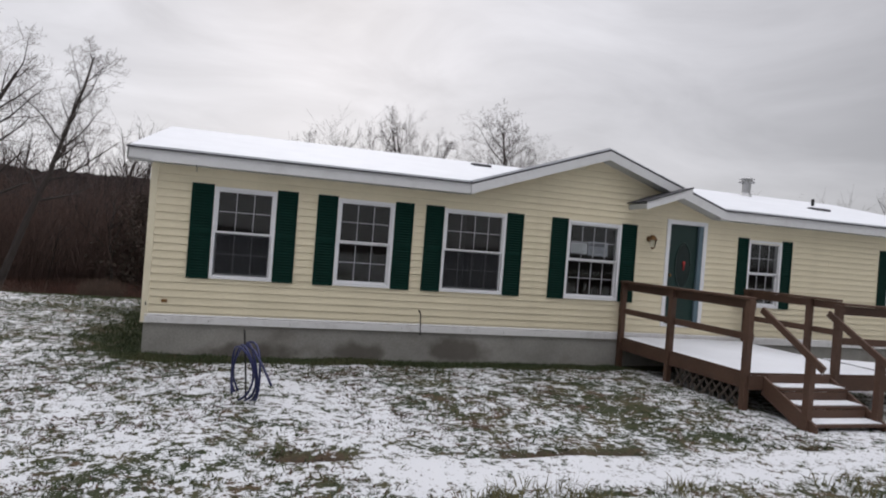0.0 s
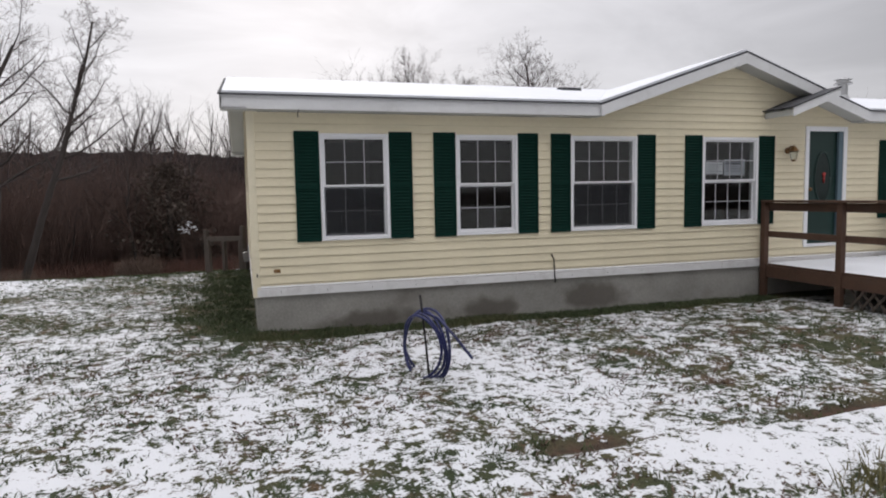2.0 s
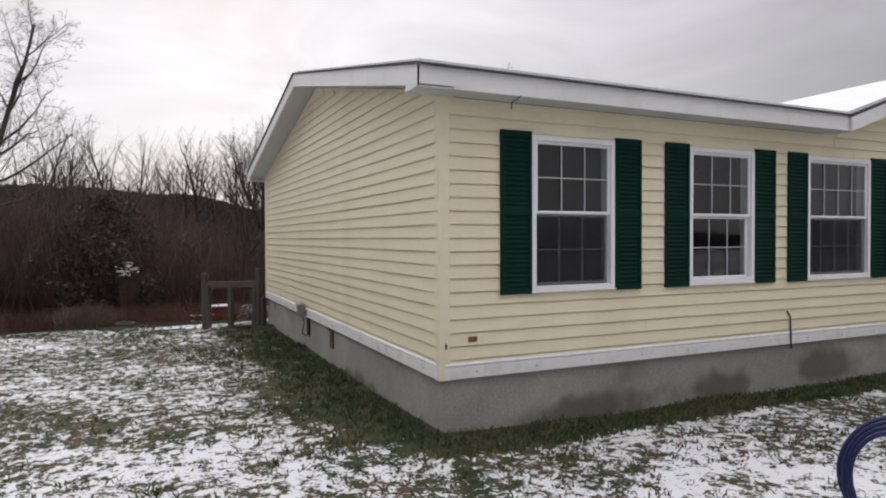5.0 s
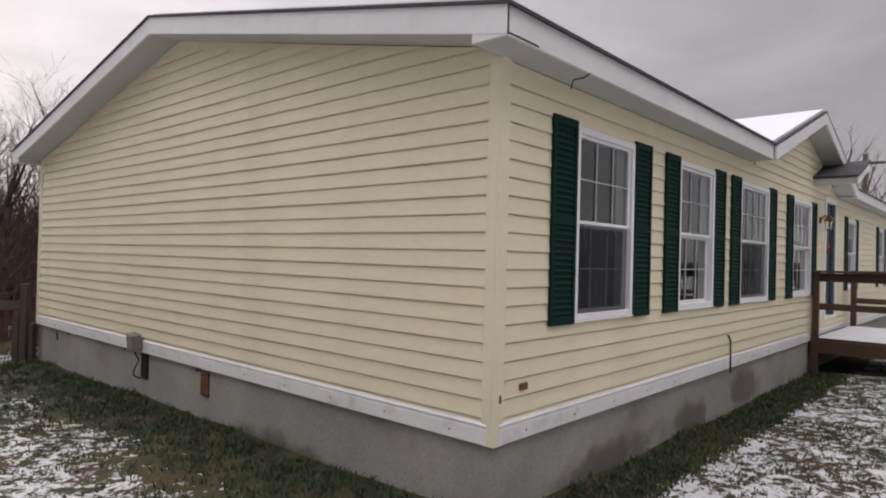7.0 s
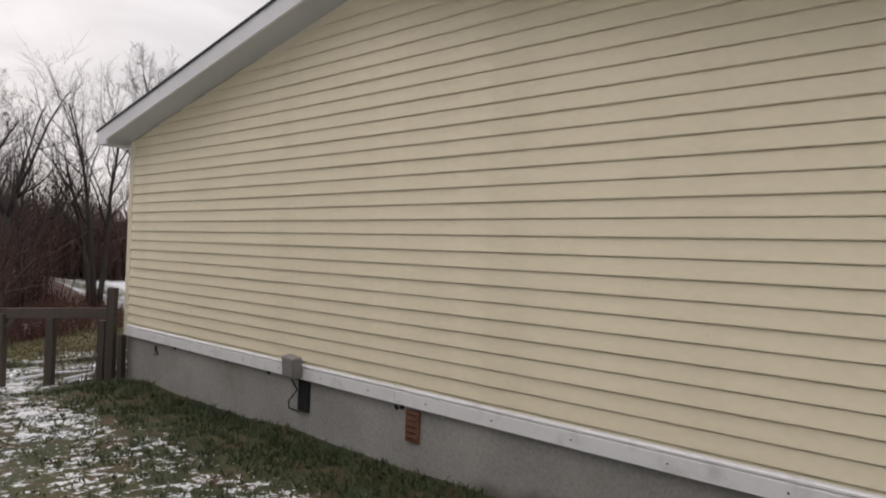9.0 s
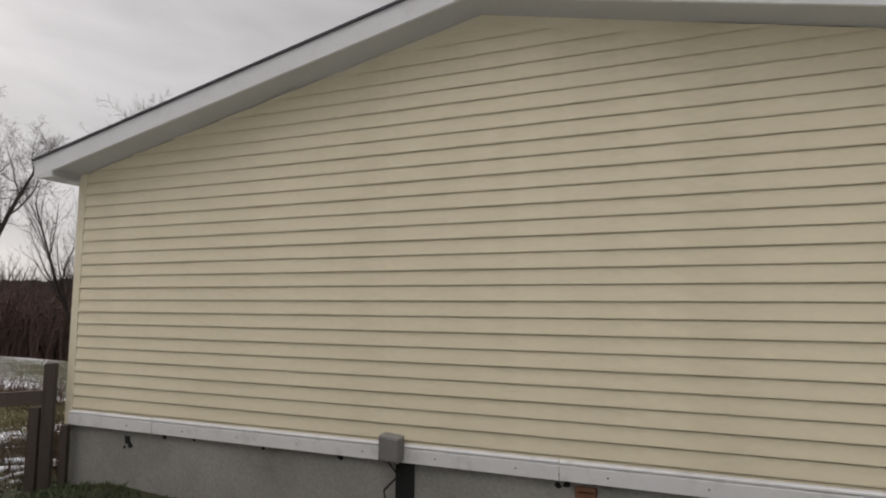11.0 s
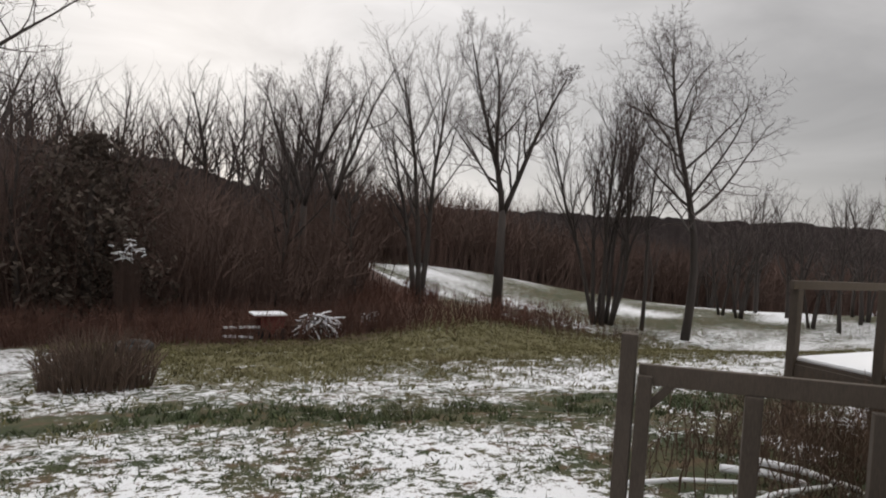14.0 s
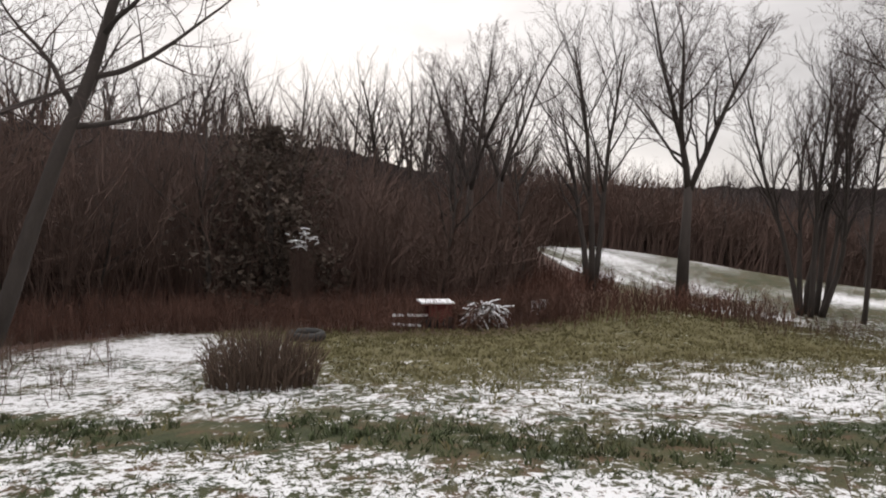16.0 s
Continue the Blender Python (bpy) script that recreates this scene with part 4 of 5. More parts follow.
for cy, cz, ch in ((7.76, 0.40, 0.045), (7.72, 0.36, 0.030), (7.79, 0.33, 0.018), (7.30, 0.465, 0.022), (6.95, 0.47, 0.016), (6.2, 0.468, 0.018), (5.45, 0.466, 0.022), (3.66, 0.462, 0.030), (3.72, 0.45, 0.022)):
    bm = bmesh.new()
    ringed = [(cy + ch * rs.uniform(0.5, 1.5) * math.cos(a), cz + ch * rs.uniform(0.6, 1.3) * math.sin(a)) for a in np.linspace(0, 5.7, 9)]
    prism(bm, ringed, 0, 0.0165, 0.03)
    part("wall_chip", bm, BLACK, house, "black piece for a shaded chip in the foundation's edge")
tubes_part("gutter_clip", [([Vector((0.62, -0.27, 2.885)), Vector((0.62, -0.22, 2.86)), Vector((0.62, -0.14, 2.86)), Vector((0.62, -0.12, 2.80))], [0.005] * 4, 6)], STEEL, house, "bent wire under the eave")
# notices taped inside the window by the door
for k, (a, b, c, d, mat) in enumerate(((7.02, 7.35, 2.02, 2.22, PAPER), (7.37, 7.78, 2.00, 2.26, PAPERGREY))):
    notice = tagged(new("notice"), "paper notice taped inside the window glass")
    notice.parent = house
    boxed("sheet", mat, notice, a, b, 0.014, 0.016, c, d, bevel=0)
    for i in range(5):
        boxed("printed_line", INK, notice, a + 0.03, b - 0.03 - 0.05 * (i % 3), 0.0125, 0.0135, d - 0.05 - 0.035 * i, d - 0.035 - 0.035 * i + (0.012 if i < 2 and k else -0.006), bevel=0)

# ---- entry deck ----
DECK, DX0, DX1, DY = 0.57, 8.13, 10.85, -3.25
deck = thing("deck", "red-brown timber entry deck with railings, covered in snow", "deck")


def rail_run(parent, a, b, top, mid, posts, base, snow_cap=False, mat=None):
    """A railing from a to b: posts, a board below the cap, a middle board, a flat cap."""
    mat = mat or REDWOOD
    (ax, ay), (bx, by) = a, b
    d = Vector((bx - ax, by - ay, 0)).normalized()
    s = Vector((-d.y, d.x, 0)) * 0.055
    beam("rail_cap", mat, parent, (ax, ay, top[0]), (bx, by, top[1]), 0.14, 0.035)
    beam("top_rail", mat, parent, Vector((ax, ay, top[0] - 0.09)) + s, Vector((bx, by, top[1] - 0.09)) + s, 0.035, 0.13)
    beam("middle_rail", mat, parent, Vector((ax, ay, mid[0])) + s, Vector((bx, by, mid[1])) + s, 0.035, 0.10)
    if snow_cap:
        beam("rail_snow", SNOW, parent, (ax, ay, top[0] + 0.023), (bx, by, top[1] + 0.023), 0.10, 0.012, "thin snow on the rail", 0.004)
    for px, py in posts:
        f = math.hypot(px - ax, py - ay) / math.hypot(bx - ax, by - ay)
        zt = top[0] + (top[1] - top[0]) * f
        boxed("post", mat, parent, px - 0.045, px + 0.045, py - 0.045, py + 0.045, base(px, py), zt - 0.018)


def deck_foot(px, py):
    return gz(px, py) - 0.05


for i in range(int((DX1 - DX0) / 0.145)):
    x = DX0 + i * 0.145
    boxed("deck_board", REDWOOD, deck, x, x + 0.139, DY, -0.03, DECK - 0.06, DECK - 0.025, bevel=0)
bm = bmesh.new()
steps = 24
grid = {}
for i in range(steps + 1):
    for j in range(steps + 1):
        x, y = DX0 + 0.03 + (DX1 - DX0 - 0.06) * i / steps, DY + 0.02 + (-0.10 - DY) * j / steps
        edge = i in (0, steps) or j in (0, steps)
        grid[i, j] = bm.verts.new((x, y, DECK - 0.024 if edge else DECK - 0.005 + 0.012 * float(field(x, y, 0.3, 41))))
for i in range(steps):
    for j in range(steps):
        bm.faces.new((grid[i, j], grid[i + 1, j], grid[i + 1, j + 1], grid[i, j + 1]))
part("deck_snow", bm, SNOW, deck, "thin snow lying on the deck boards", smooth=True)
for a, b in (((DX0 + 0.015, 0), (DX0 + 0.015, DY)), ((DX0, DY), (DX1, DY)), ((DX1, DY), (DX1, 0))):
    beam("rim_joist", REDWOOD, deck, (*a, DECK - 0.16), (*b, DECK - 0.16), 0.04, 0.19)
rail_run(deck, (DX0, -0.05), (DX0, DY + 0.02), (1.57, 1.57), (1.03, 1.03), [(DX0, -0.08), (DX0 + 0.005, -1.5), (DX0, DY + 0.05)], deck_foot)
rail_run(deck, (DX1, -0.12), (DX1, -2.2), (1.57, 1.57), (1.03, 1.03), [(DX1, -0.15), (DX1, -1.62)], deck_foot)
rail_run(deck, (9.66, DY), (12.6, DY), (1.57, 1.52), (1.03, 0.98), [(9.66, DY), (11.2, DY), (12.55, DY)], deck_foot)
# lattice skirt below the left side
for k in range(9):
    for s in (-1, 1):
        y = DY + 0.12 + k * 0.17
        beam("lattice_slat", GREYWOOD, deck, (DX0 + 0.03 + 0.006 * s, y - s * 0.11, max(gz(DX0, y), 0) + 0.02), (DX0 + 0.03 + 0.006 * s, y + s * 0.11, DECK - 0.26), 0.012, 0.035, bevel=0)
for x in (8.6, 9.4, 10.3):
    boxed("pier", CONCRETE, deck, x, x + 0.2, -1.4, -1.2, -0.1, DECK - 0.25)

# ramp that leaves the deck along the house
ramp = thing("ramp", "timber ramp beside the deck, covered in snow", "ramp")
beam("ramp_floor", REDWOOD, ramp, (DX1 + 0.03, -2.42, DECK - 0.05), (14.8, -2.42, 0.36), 1.02, 0.05)
beam("ramp_snow", SNOW, ramp, (DX1 + 0.03, -2.42, DECK - 0.013), (14.8, -2.42, 0.397), 0.98, 0.02, "snow on the ramp", 0.005)
for x in (12.6, 14.6):
    for y in (-2.9, -1.95):
        boxed("post", REDWOOD, ramp, x - 0.045, x + 0.045, y - 0.045, y + 0.045, gz(x, y) - 0.05, 0.42)

stairs = thing("stairs", "three snowy timber steps with handrails", "stairs")
SX0, SX1, RUN, RISE = 8.40, 9.58, 0.29, 0.165
for k in range(3):
    y1, z = DY - k * RUN, DECK - RISE * (k + 1)
    boxed("tread", REDWOOD, stairs, SX0, SX1, y1 - RUN - 0.02, y1 - 0.01, z - 0.04, z)
    boxed("tread_snow", SNOW, stairs, SX0 + 0.05, SX1 - 0.03, y1 - RUN + 0.01, y1 - 0.03, z, z + 0.014, "thin snow on the tread", 0.006)
    boxed("riser", REDWOOD, stairs, SX0 + 0.04, SX1 - 0.04, y1 - 0.035, y1 - 0.012, z + 0.0, z + RISE - 0.045)
for x in (SX0 - 0.02, SX1 - 0.02):
    bm = bmesh.new()
    prism(bm, [(DY, DECK - 0.06), (DY, DECK - 0.32), (DY - 0.62, -0.03), (DY - 0.92, -0.03), (DY - 0.92, 0.06)], 0, x, x + 0.04)
    part("stringer", bm, REDWOOD, stairs, bevel=0.003)
    boxed("post", REDWOOD, stairs, x - 0.03, x + 0.06, DY - 0.80, DY - 0.71, -0.05, 0.92)
    beam("handrail", REDWOOD, stairs, (x - 0.03, DY + 0.06, 1.42), (x - 0.03, DY - 1.0, 0.78), 0.04, 0.09)

# ---- deck behind the house ----
rear = thing("deck", "grey timber back deck with a plain railing and snow", "deck")
RX0, RX1, RY, RZT = 2.4, 6.4, 10.9, 0.43
for i in range(int((RX1 - RX0) / 0.145)):
    x = RX0 + i * 0.145
    boxed("deck_board", GREYWOOD, rear, x, x + 0.139, DEEP + 0.03, RY, RZT - 0.06, RZT - 0.025, bevel=0)
boxed("deck_snow", SNOW, rear, RX0 + 0.02, RX1, DEEP + 0.05, RY - 0.02, RZT - 0.025, RZT + 0.02, "deep snow on the back deck", 0.02)
beam("rim_joist", GREYWOOD, rear, (RX0, DEEP, RZT - 0.16), (RX0, RY, RZT - 0.16), 0.04, 0.2)
beam("rim_joist", GREYWOOD, rear, (RX0, RY, RZT - 0.16), (RX1, RY, RZT - 0.16), 0.04, 0.2)
beam("rail", GREYWOOD, rear, (RX0 - 0.1, RY, 1.20), (RX1, RY, 1.20), 0.05, 0.09)
for x in (RX0, 4.4, RX1):
    boxed("post", GREYWOOD, rear, x - 0.045, x + 0.045, RY - 0.045, RY + 0.045, deck_foot(x, RY), 1.155)
boxed("post", GREYWOOD, rear, RX0 - 0.045, RX0 + 0.045, 10.0, 10.09, gz(RX0, 10.0) - 0.05, 1.24)

# ---- fence at the rear corner ----
fence = thing("fence", "short weathered timber fence with a single rail", "fence")
fa, fb = Vector((-1.08, 9.80, 0)), Vector((-0.13, 8.62, 0))
fd = (fb - fa).normalized()
side = Vector((-fd.y, fd.x, 0))


def fence_post(q, w, t, top, lean_deg=0.0):
    z0 = gz(q.x, q.y) - 0.1
    bm = bmesh.new()
    m = Matrix.Translation((q.x, q.y, z0)) @ pose(0, 0, 0, lean_deg, 0, math.degrees(math.atan2(fd.y, fd.x)))
    box(bm, -w / 2, w / 2, -t / 2, t / 2, 0, top - z0, m)
    part("post", bm, GREYWOOD, fence, bevel=0.008)


fence_post(fa - fd * 0.02, 0.10, 0.10, 0.95)
fence_post(fa + fd * 0.09, 0.09, 0.09, 0.70, 1.0)
fence_post(fa + fd * 0.72, 0.10, 0.09, 0.66)
fence_post(fb - fd * 0.14, 0.09, 0.09, 0.66, -1.0)
fence_post(fb - fd * 0.02, 0.10, 0.10, 1.08)
fence_post(fb + Vector((0.06, -0.14, 0)), 0.06, 0.10, 0.50, 1.5)
beam("rail", GREYWOOD, fence, fa + side * 0.0 + Vector((0, 0, 0.70)) + fd * 0.05, fb + Vector((0, 0, 0.76)) - fd * 0.02, 0.05, 0.13, bevel=0.006)
beam("brace", GREYWOOD, fence, fa + fd * 0.12 + Vector((0, 0, 0.50)), fa + fd * 0.26 + Vector((0, 0, 0.66)), 0.04, 0.05)

# ---- hose on a stake ----
hx, hy = 1.50, -2.81
hz = gz(hx, hy)
reel = thing("garden_hose", "coiled navy blue hose hung on an iron stake", "hose")
tubes_part("stake", [([Vector((hx - 0.03, hy, hz + 0.80)), Vector((hx + 0.01, hy, hz + 0.4)), Vector((hx + 0.05, hy, hz - 0.1))], [0.011, 0.011, 0.011], 8)], STEEL, reel, "rusty iron stake")
coils = []
rs = random.Random(8)
across, beside = Vector((0.454, -0.891, 0)), Vector((0.891, 0.454, 0))
for k in range(4):
    pts = []
    for a in np.linspace(-0.42 * math.pi + 0.05 * k, 1.33 * math.pi - 0.06 * k, 28):
        r = 0.325 + 0.016 * k
        q = Vector((hx, hy, hz + 0.31)) + across * (r * math.cos(a) * (0.80 + 0.02 * k)) + beside * (0.035 * k - 0.05 + 0.03 * math.cos(2 * a + k))
        q.z = max(hz + 0.31 + r * 0.92 * math.sin(a), hz + 0.012)
        pts.append(q)
    coils.append((pts, [0.013] * len(pts), 8))
tubes_part("hose_coil", coils, HOSE, reel)
tail = [Vector((hx, hy, hz)) + across * u + Vector((0, 0, w)) for u, w in ((0.0, 0.63), (0.2, 0.60), (0.43, 0.45), (0.63, 0.29))]
tubes_part("hose_end", [(tail, [0.013] * 4, 8)], HOSE, reel)


# ---- trees ----
def grow(rs, limbs, twigs, q, d, length, radius, depth, top, spread, upward, kids, start=0.42, reach=1.0):
    """A curved limb from q along d, and its side branches; fine ones go to twigs."""
    k = (9, 7, 5, 3, 3)[min(depth, 4)]
    pts, radii = [q.copy()], [radius]
    step = length / (k - 1)
    dd = d.copy()
    wob = (0.06, 0.13, 0.17, 0.22, 0.25)[min(depth, 4)]
    for i in range(1, k):
        dd = (dd + Vector((rs.gauss(0, wob), rs.gauss(0, wob), rs.gauss(0, wob * 0.7) + upward * (0.0, 0.16, 0.10, 0.06, 0.04)[min(depth, 4)]))).normalized()
        q = q + dd * step
        pts.append(q.copy())
        radii.append(radius * (1 - 0.78 * i / (k - 1)))
    (limbs if depth < 2 else twigs).append((pts, radii, 8 if depth == 0 else 5 if depth == 1 else 3))
    if depth >= top:
        return
    count = kids[depth]
    for j in range(count):
        first = start if depth == 0 else 0.22
        f = first + (0.99 - first) * (j + 0.2 + 0.6 * rs.random()) / count
        g = f * (k - 1)
        i = min(int(g), k - 2)
        at = pts[i].lerp(pts[i + 1], g - i)
        axis = (pts[i + 1] - pts[i]).normalized()
        a = rs.random() * 1.2 + j * 2.4
        u = axis.orthogonal().normalized()
        out_d = math.cos(a) * u + math.sin(a) * axis.cross(u)
        ang = radians(spread * (0.7 + 0.6 * rs.random()) * (1.15 - 0.35 * f))
        nd = axis * math.cos(ang) + out_d * math.sin(ang)
        nd.z += upward * 0.12
        here = radii[i] + (radii[i + 1] - radii[i]) * (g - i)
        shrink = reach * (0.56 - 0.36 * (f - start) / (1 - start)) if depth == 0 else 0.56 - 0.22 * f
        grow(rs, limbs, twigs, at, nd.normalized(), length * shrink * (0.7 + 0.6 * rs.random()), max(here * 0.55, 0.006), depth + 1, top, spread, upward, kids)


def tree(name, label, seed, height, girth, kids, spread=38, upward=0.6, lean=(0, 0), stems=1, group="", fork=0.0, thin=1.0, start=0.42, reach=1.0, flare=1.0):
    """A bare tree: an Empty at its foot with a trunk and a crown of twigs."""
    rs = random.Random(seed)
    t = thing(name, label, "tree", group)
    limbs, twigs = [], []
    for s in range(stems):
        a = 6.283 * s / max(stems, 1) + rs.random()
        tilt = 0.0 if stems == 1 else flare * (0.10 + 0.22 * rs.random())
        d = Vector((lean[0] + tilt * math.cos(a), lean[1] + tilt * math.sin(a), 1)).normalized()
        q = Vector((0.05 * (stems + 1) * math.cos(a), 0.05 * (stems + 1) * math.sin(a), -0.15)) if stems > 1 else Vector((0, 0, -0.15))
        hh = height * (1 if s == 0 else 0.75 + 0.25 * rs.random())
        if fork:
            k = [q, q + d * hh * fork * 0.5, q + d * hh * fork]
            limbs.append((k, [girth * 1.2, girth * 0.95, girth * 0.7], 10))
            for w in range(3):
                b = 2.1 * w + rs.random()
                nd = (d + Vector((math.cos(b), math.sin(b), 0)) * (0.16 + 0.18 * w * 0.6)).normalized()
                grow(rs, limbs, twigs, k[-1] - d * 0.25, nd, hh * (1 - fork) * (1.0 if w == 0 else 0.85), girth * 0.6, 0, len(kids), spread, upward, kids, 0.12, reach)
        else:
            grow(rs, limbs, twigs, q, d, hh * 0.93, girth, 0, len(kids), spread, upward, kids, start, reach)
    # bring the whole tree to its true height
    top_z = max(q.z for pts, _, _ in twigs for q in pts)
    f = height / top_z
    for pts, _, _ in limbs + twigs:
        for q in pts:
            q *= f
    tubes_part("trunk", limbs, BARK, t)
    tubes_part("crown", [(p_, [r * thin for r in r_], s_) for p_, r_, s_ in twigs], TWIG, t)
    return t


def plant(t, x, y, turn=0.0, size=1.0):
    t.matrix_basis = Matrix.Translation((x, y, gz(x, y))) @ pose(0, 0, 0, 0, 0, turn) @ Matrix.Scale(size, 4)
    return t


TALL = "tall bare deciduous tree with fine upright twigs"
plant(tree("tree", "tall bare tree with a forked trunk and wide crown", 3, 13.0, 0.21, (11, 8, 7, 4), 46, 0.6, fork=0.38, reach=0.85), 10.8, 28.8, 40)
plant(tree("tree", "tall slim bare tree with a straight trunk", 5, 12.9, 0.19, (19, 9, 7, 4), 58, 0.45, start=0.36, reach=0.72), 17.0, 24.4, 0)
plant(tree("tree", "clump of many upright bare stems", 7, 11.6, 0.12, (13, 8, 5), 34, 0.8, stems=7, start=0.36, reach=0.85, flare=0.75), 16.2, 28.3)
plant(tree("tree", "young straight bare tree beside the clump", 8, 9.5, 0.10, (14, 7, 5), 45, 0.6, start=0.45, reach=0.6), 16.9, 26.6)
plant(tree("tree", "bare tree with several leaning stems", 9, 12.0, 0.14, (13, 8, 6), 46, 0.6, stems=3, start=0.35, flare=0.5), 8.25, 31.0)
plant(tree("tree", "bare tree with a broad upswept crown", 11, 11.4, 0.19, (10, 8, 7, 3), 44, 0.9, fork=0.42), 4.0, 34.0)
lean_tree = tree("tree", "leaning dark bare tree with long limbs", 13, 11.5, 0.17, (15, 8, 6, 4), 58, 0.35, lean=(0.40, 0.0), start=0.38, reach=0.5)
plant(lean_tree, -8.8, 21.0)
plant(tree("tree", "large bare tree with spreading limbs", 15, 12.5, 0.24, (14, 8, 6, 4), 58, 0.4, lean=(0.08, 0), start=0.3), -11.2, 20.0)
snag = thing("tree_stump", "broken dead trunk without a crown", "stump")
tubes_part("trunk", [([Vector((0, 0, -0.2)), Vector((0.1, 0, 2.0)), Vector((0.35, 0, 4.2))], [0.14, 0.11, 0.07], 8), ([Vector((0.33, 0, 4.0)), Vector((0.6, 0, 4.15)), Vector((0.7, 0, 3.9))], [0.035, 0.03, 0.02], 5)], BARK, snag)
plant(snag, -9.9, 21.8)

WOODS = [tree("tree", TALL, 21, 9.5, 0.13, (12, 6, 4), 44, 0.7, group="woodland trees", start=0.35),
         tree("tree", TALL, 22, 8.8, 0.11, (13, 6, 4), 52, 0.6, group="woodland trees", start=0.4, reach=0.8),
         tree("tree", "bare woodland tree with several stems", 23, 8.6, 0.10, (7, 5, 3), 38, 0.8, stems=4, group="woodland trees", start=0.35, reach=0.8),
         tree("tree", "bare woodland tree with a forked crown", 24, 10.0, 0.15, (7, 5, 3), 42, 0.8, fork=0.4, group="woodland trees"),
         tree("tree", "young bare woodland tree", 25, 6.5, 0.07, (12, 5, 4), 48, 0.5, group="woodland trees", start=0.3)]


FAR = [tree("tree", TALL, 31, 9.5, 0.14, (13, 8), 44, 0.7, group="far woodland trees", start=0.3, thin=1.2),
       tree("tree", "bare far woodland tree with several stems", 32, 9.0, 0.11, (9, 6), 38, 0.8, stems=3, group="far woodland trees", start=0.3, thin=1.2)]


def woods_line(x):
    """Where the woodland begins behind the lawn, at each x."""
    return 28.5 - 5.0 * float(ease(-x, 7, 12)) + 4.5 * float(ease(x, 4, 8)) + 24 * float(ease(x, 9, 14))


rs = random.Random(77)
spots = []
for _ in range(2000):
    x, y = rs.uniform(-42, 60), rs.uniform(17, 75)
    edge = woods_line(x)
    if x < -16:
        edge = 10
    if y < edge + 1.5 or (x > 8 and y < 50) or y > edge + 26:
        continue
    if any((x - a) ** 2 + (y - b) ** 2 < 5.0 for a, b in spots):
        continue
    spots.append((x, y))
    if len(spots) >= 140:
        break
for _ in range(26):
    spots.append((rs.uniform(-40, -15), rs.uniform(-4, 16)))
near_count = len(spots)
for _ in range(34):
    spots.append((rs.uniform(27, 46), rs.uniform(4, 36)))
for _ in range(60):
    spots.append((rs.uniform(12, 78), rs.uniform(53, 72)))
for _ in range(30):
    spots.append((rs.uniform(42, 62), rs.uniform(-10, 60)))
used = set()
for i, (x, y) in enumerate(spots):
    deep = i >= 5 and (i >= near_count or y > woods_line(x) + 11)
    base = FAR[i % 2] if deep else WOODS[i % 5]
    size = rs.uniform(0.85, 1.25)
    if y < woods_line(x) + 4:
        size *= 0.8
    m = Matrix.Translation((x, y, gz(x, y))) @ pose(0, 0, 0, 0, 0, rs.uniform(0, 360)) @ Matrix.Scale(size, 4)
    if base not in used:
        used.add(base)
        base.matrix_basis = m
    else:
        t = copy_thing(base, m)
        t.matrix_basis = m

# undergrowth: a dense mass of thin stems
def thicket(name, label, mat, places, seed, low, high, thick):
    rs = random.Random(seed)
    tubes = []
    for x, y in places:
        h_ = rs.uniform(low, high) * (1 + 0.6 * float(ease(-x, -3, 5)) * (high > 2))
        q = Vector((x, y, gz(x, y) - 0.05))
        d = Vector((rs.gauss(0, 0.22), rs.gauss(0, 0.22), 1)).normalized()
        bend = Vector((rs.gauss(0, 0.25), rs.gauss(0, 0.25), 0)) * h_
        r = thick * rs.uniform(0.6, 1.4)
        mid_ = q + d * h_ * 0.5
        tubes.append(([q, mid_, mid_ + d * h_ * 0.5 + bend * 0.4], [r, r * 0.8, r * 0.3], 3))
        for _ in range(3):
            s = q + d * h_ * rs.uniform(0.25, 0.8)
            e_ = s + Vector((rs.gauss(0, 0.35), rs.gauss(0, 0.35), rs.uniform(0.1, 0.6))) * h_ * 0.45
            tubes.append(([s, e_], [r * 0.55, r * 0.25], 3))
    ob = tubes_part(name, tubes, mat, None, label, smooth=False)
    return tagged(ob, "", "undergrowth", kind="stuff")


rs = random.Random(78)
low_brush, high_brush, far_brush = [], [], []
for _ in range(60000):
    x = rs.uniform(-34, 11)
    edge = woods_line(x) if x > -16 else 12 + (x + 16) * 0.2
    y = edge + rs.uniform(-2.6, 14)
    if x > 8 and y > 33:
        continue
    f = (y - edge)
    if f < 1.6 and len(low_brush) < 8000 and rs.random() < 0.55:
        low_brush.append((x, y))
    elif f >= 0.8 and len(high_brush) < 9000:
        high_brush.append((x, y))
for _ in range(900):
    x = rs.uniform(4, 13)
    low_brush.append((x, rs.gauss(26.8, 0.9)))
for _ in range(7000):
    x = rs.uniform(9, 75)
    far_brush.append((x, rs.uniform(52, 66) - 0.2 * max(x - 40, 0)))
thicket("undergrowth", "low red-brown brush at the edge of the woods", REDBRUSH, low_brush, 1, 0.3, 1.2, 0.013)
thicket("undergrowth", "dense dark thicket of bare woodland stems", BRUSH, high_brush, 2, 1.8, 4.6, 0.022)
thicket("undergrowth", "dense far thicket beyond the snowy field", BRUSH, far_brush, 3, 3.0, 7.0, 0.05)

# far wooded skyline all round, beyond fifty metres
bm = bmesh.new()
ring_low, ring_high = [], []
N = 2400
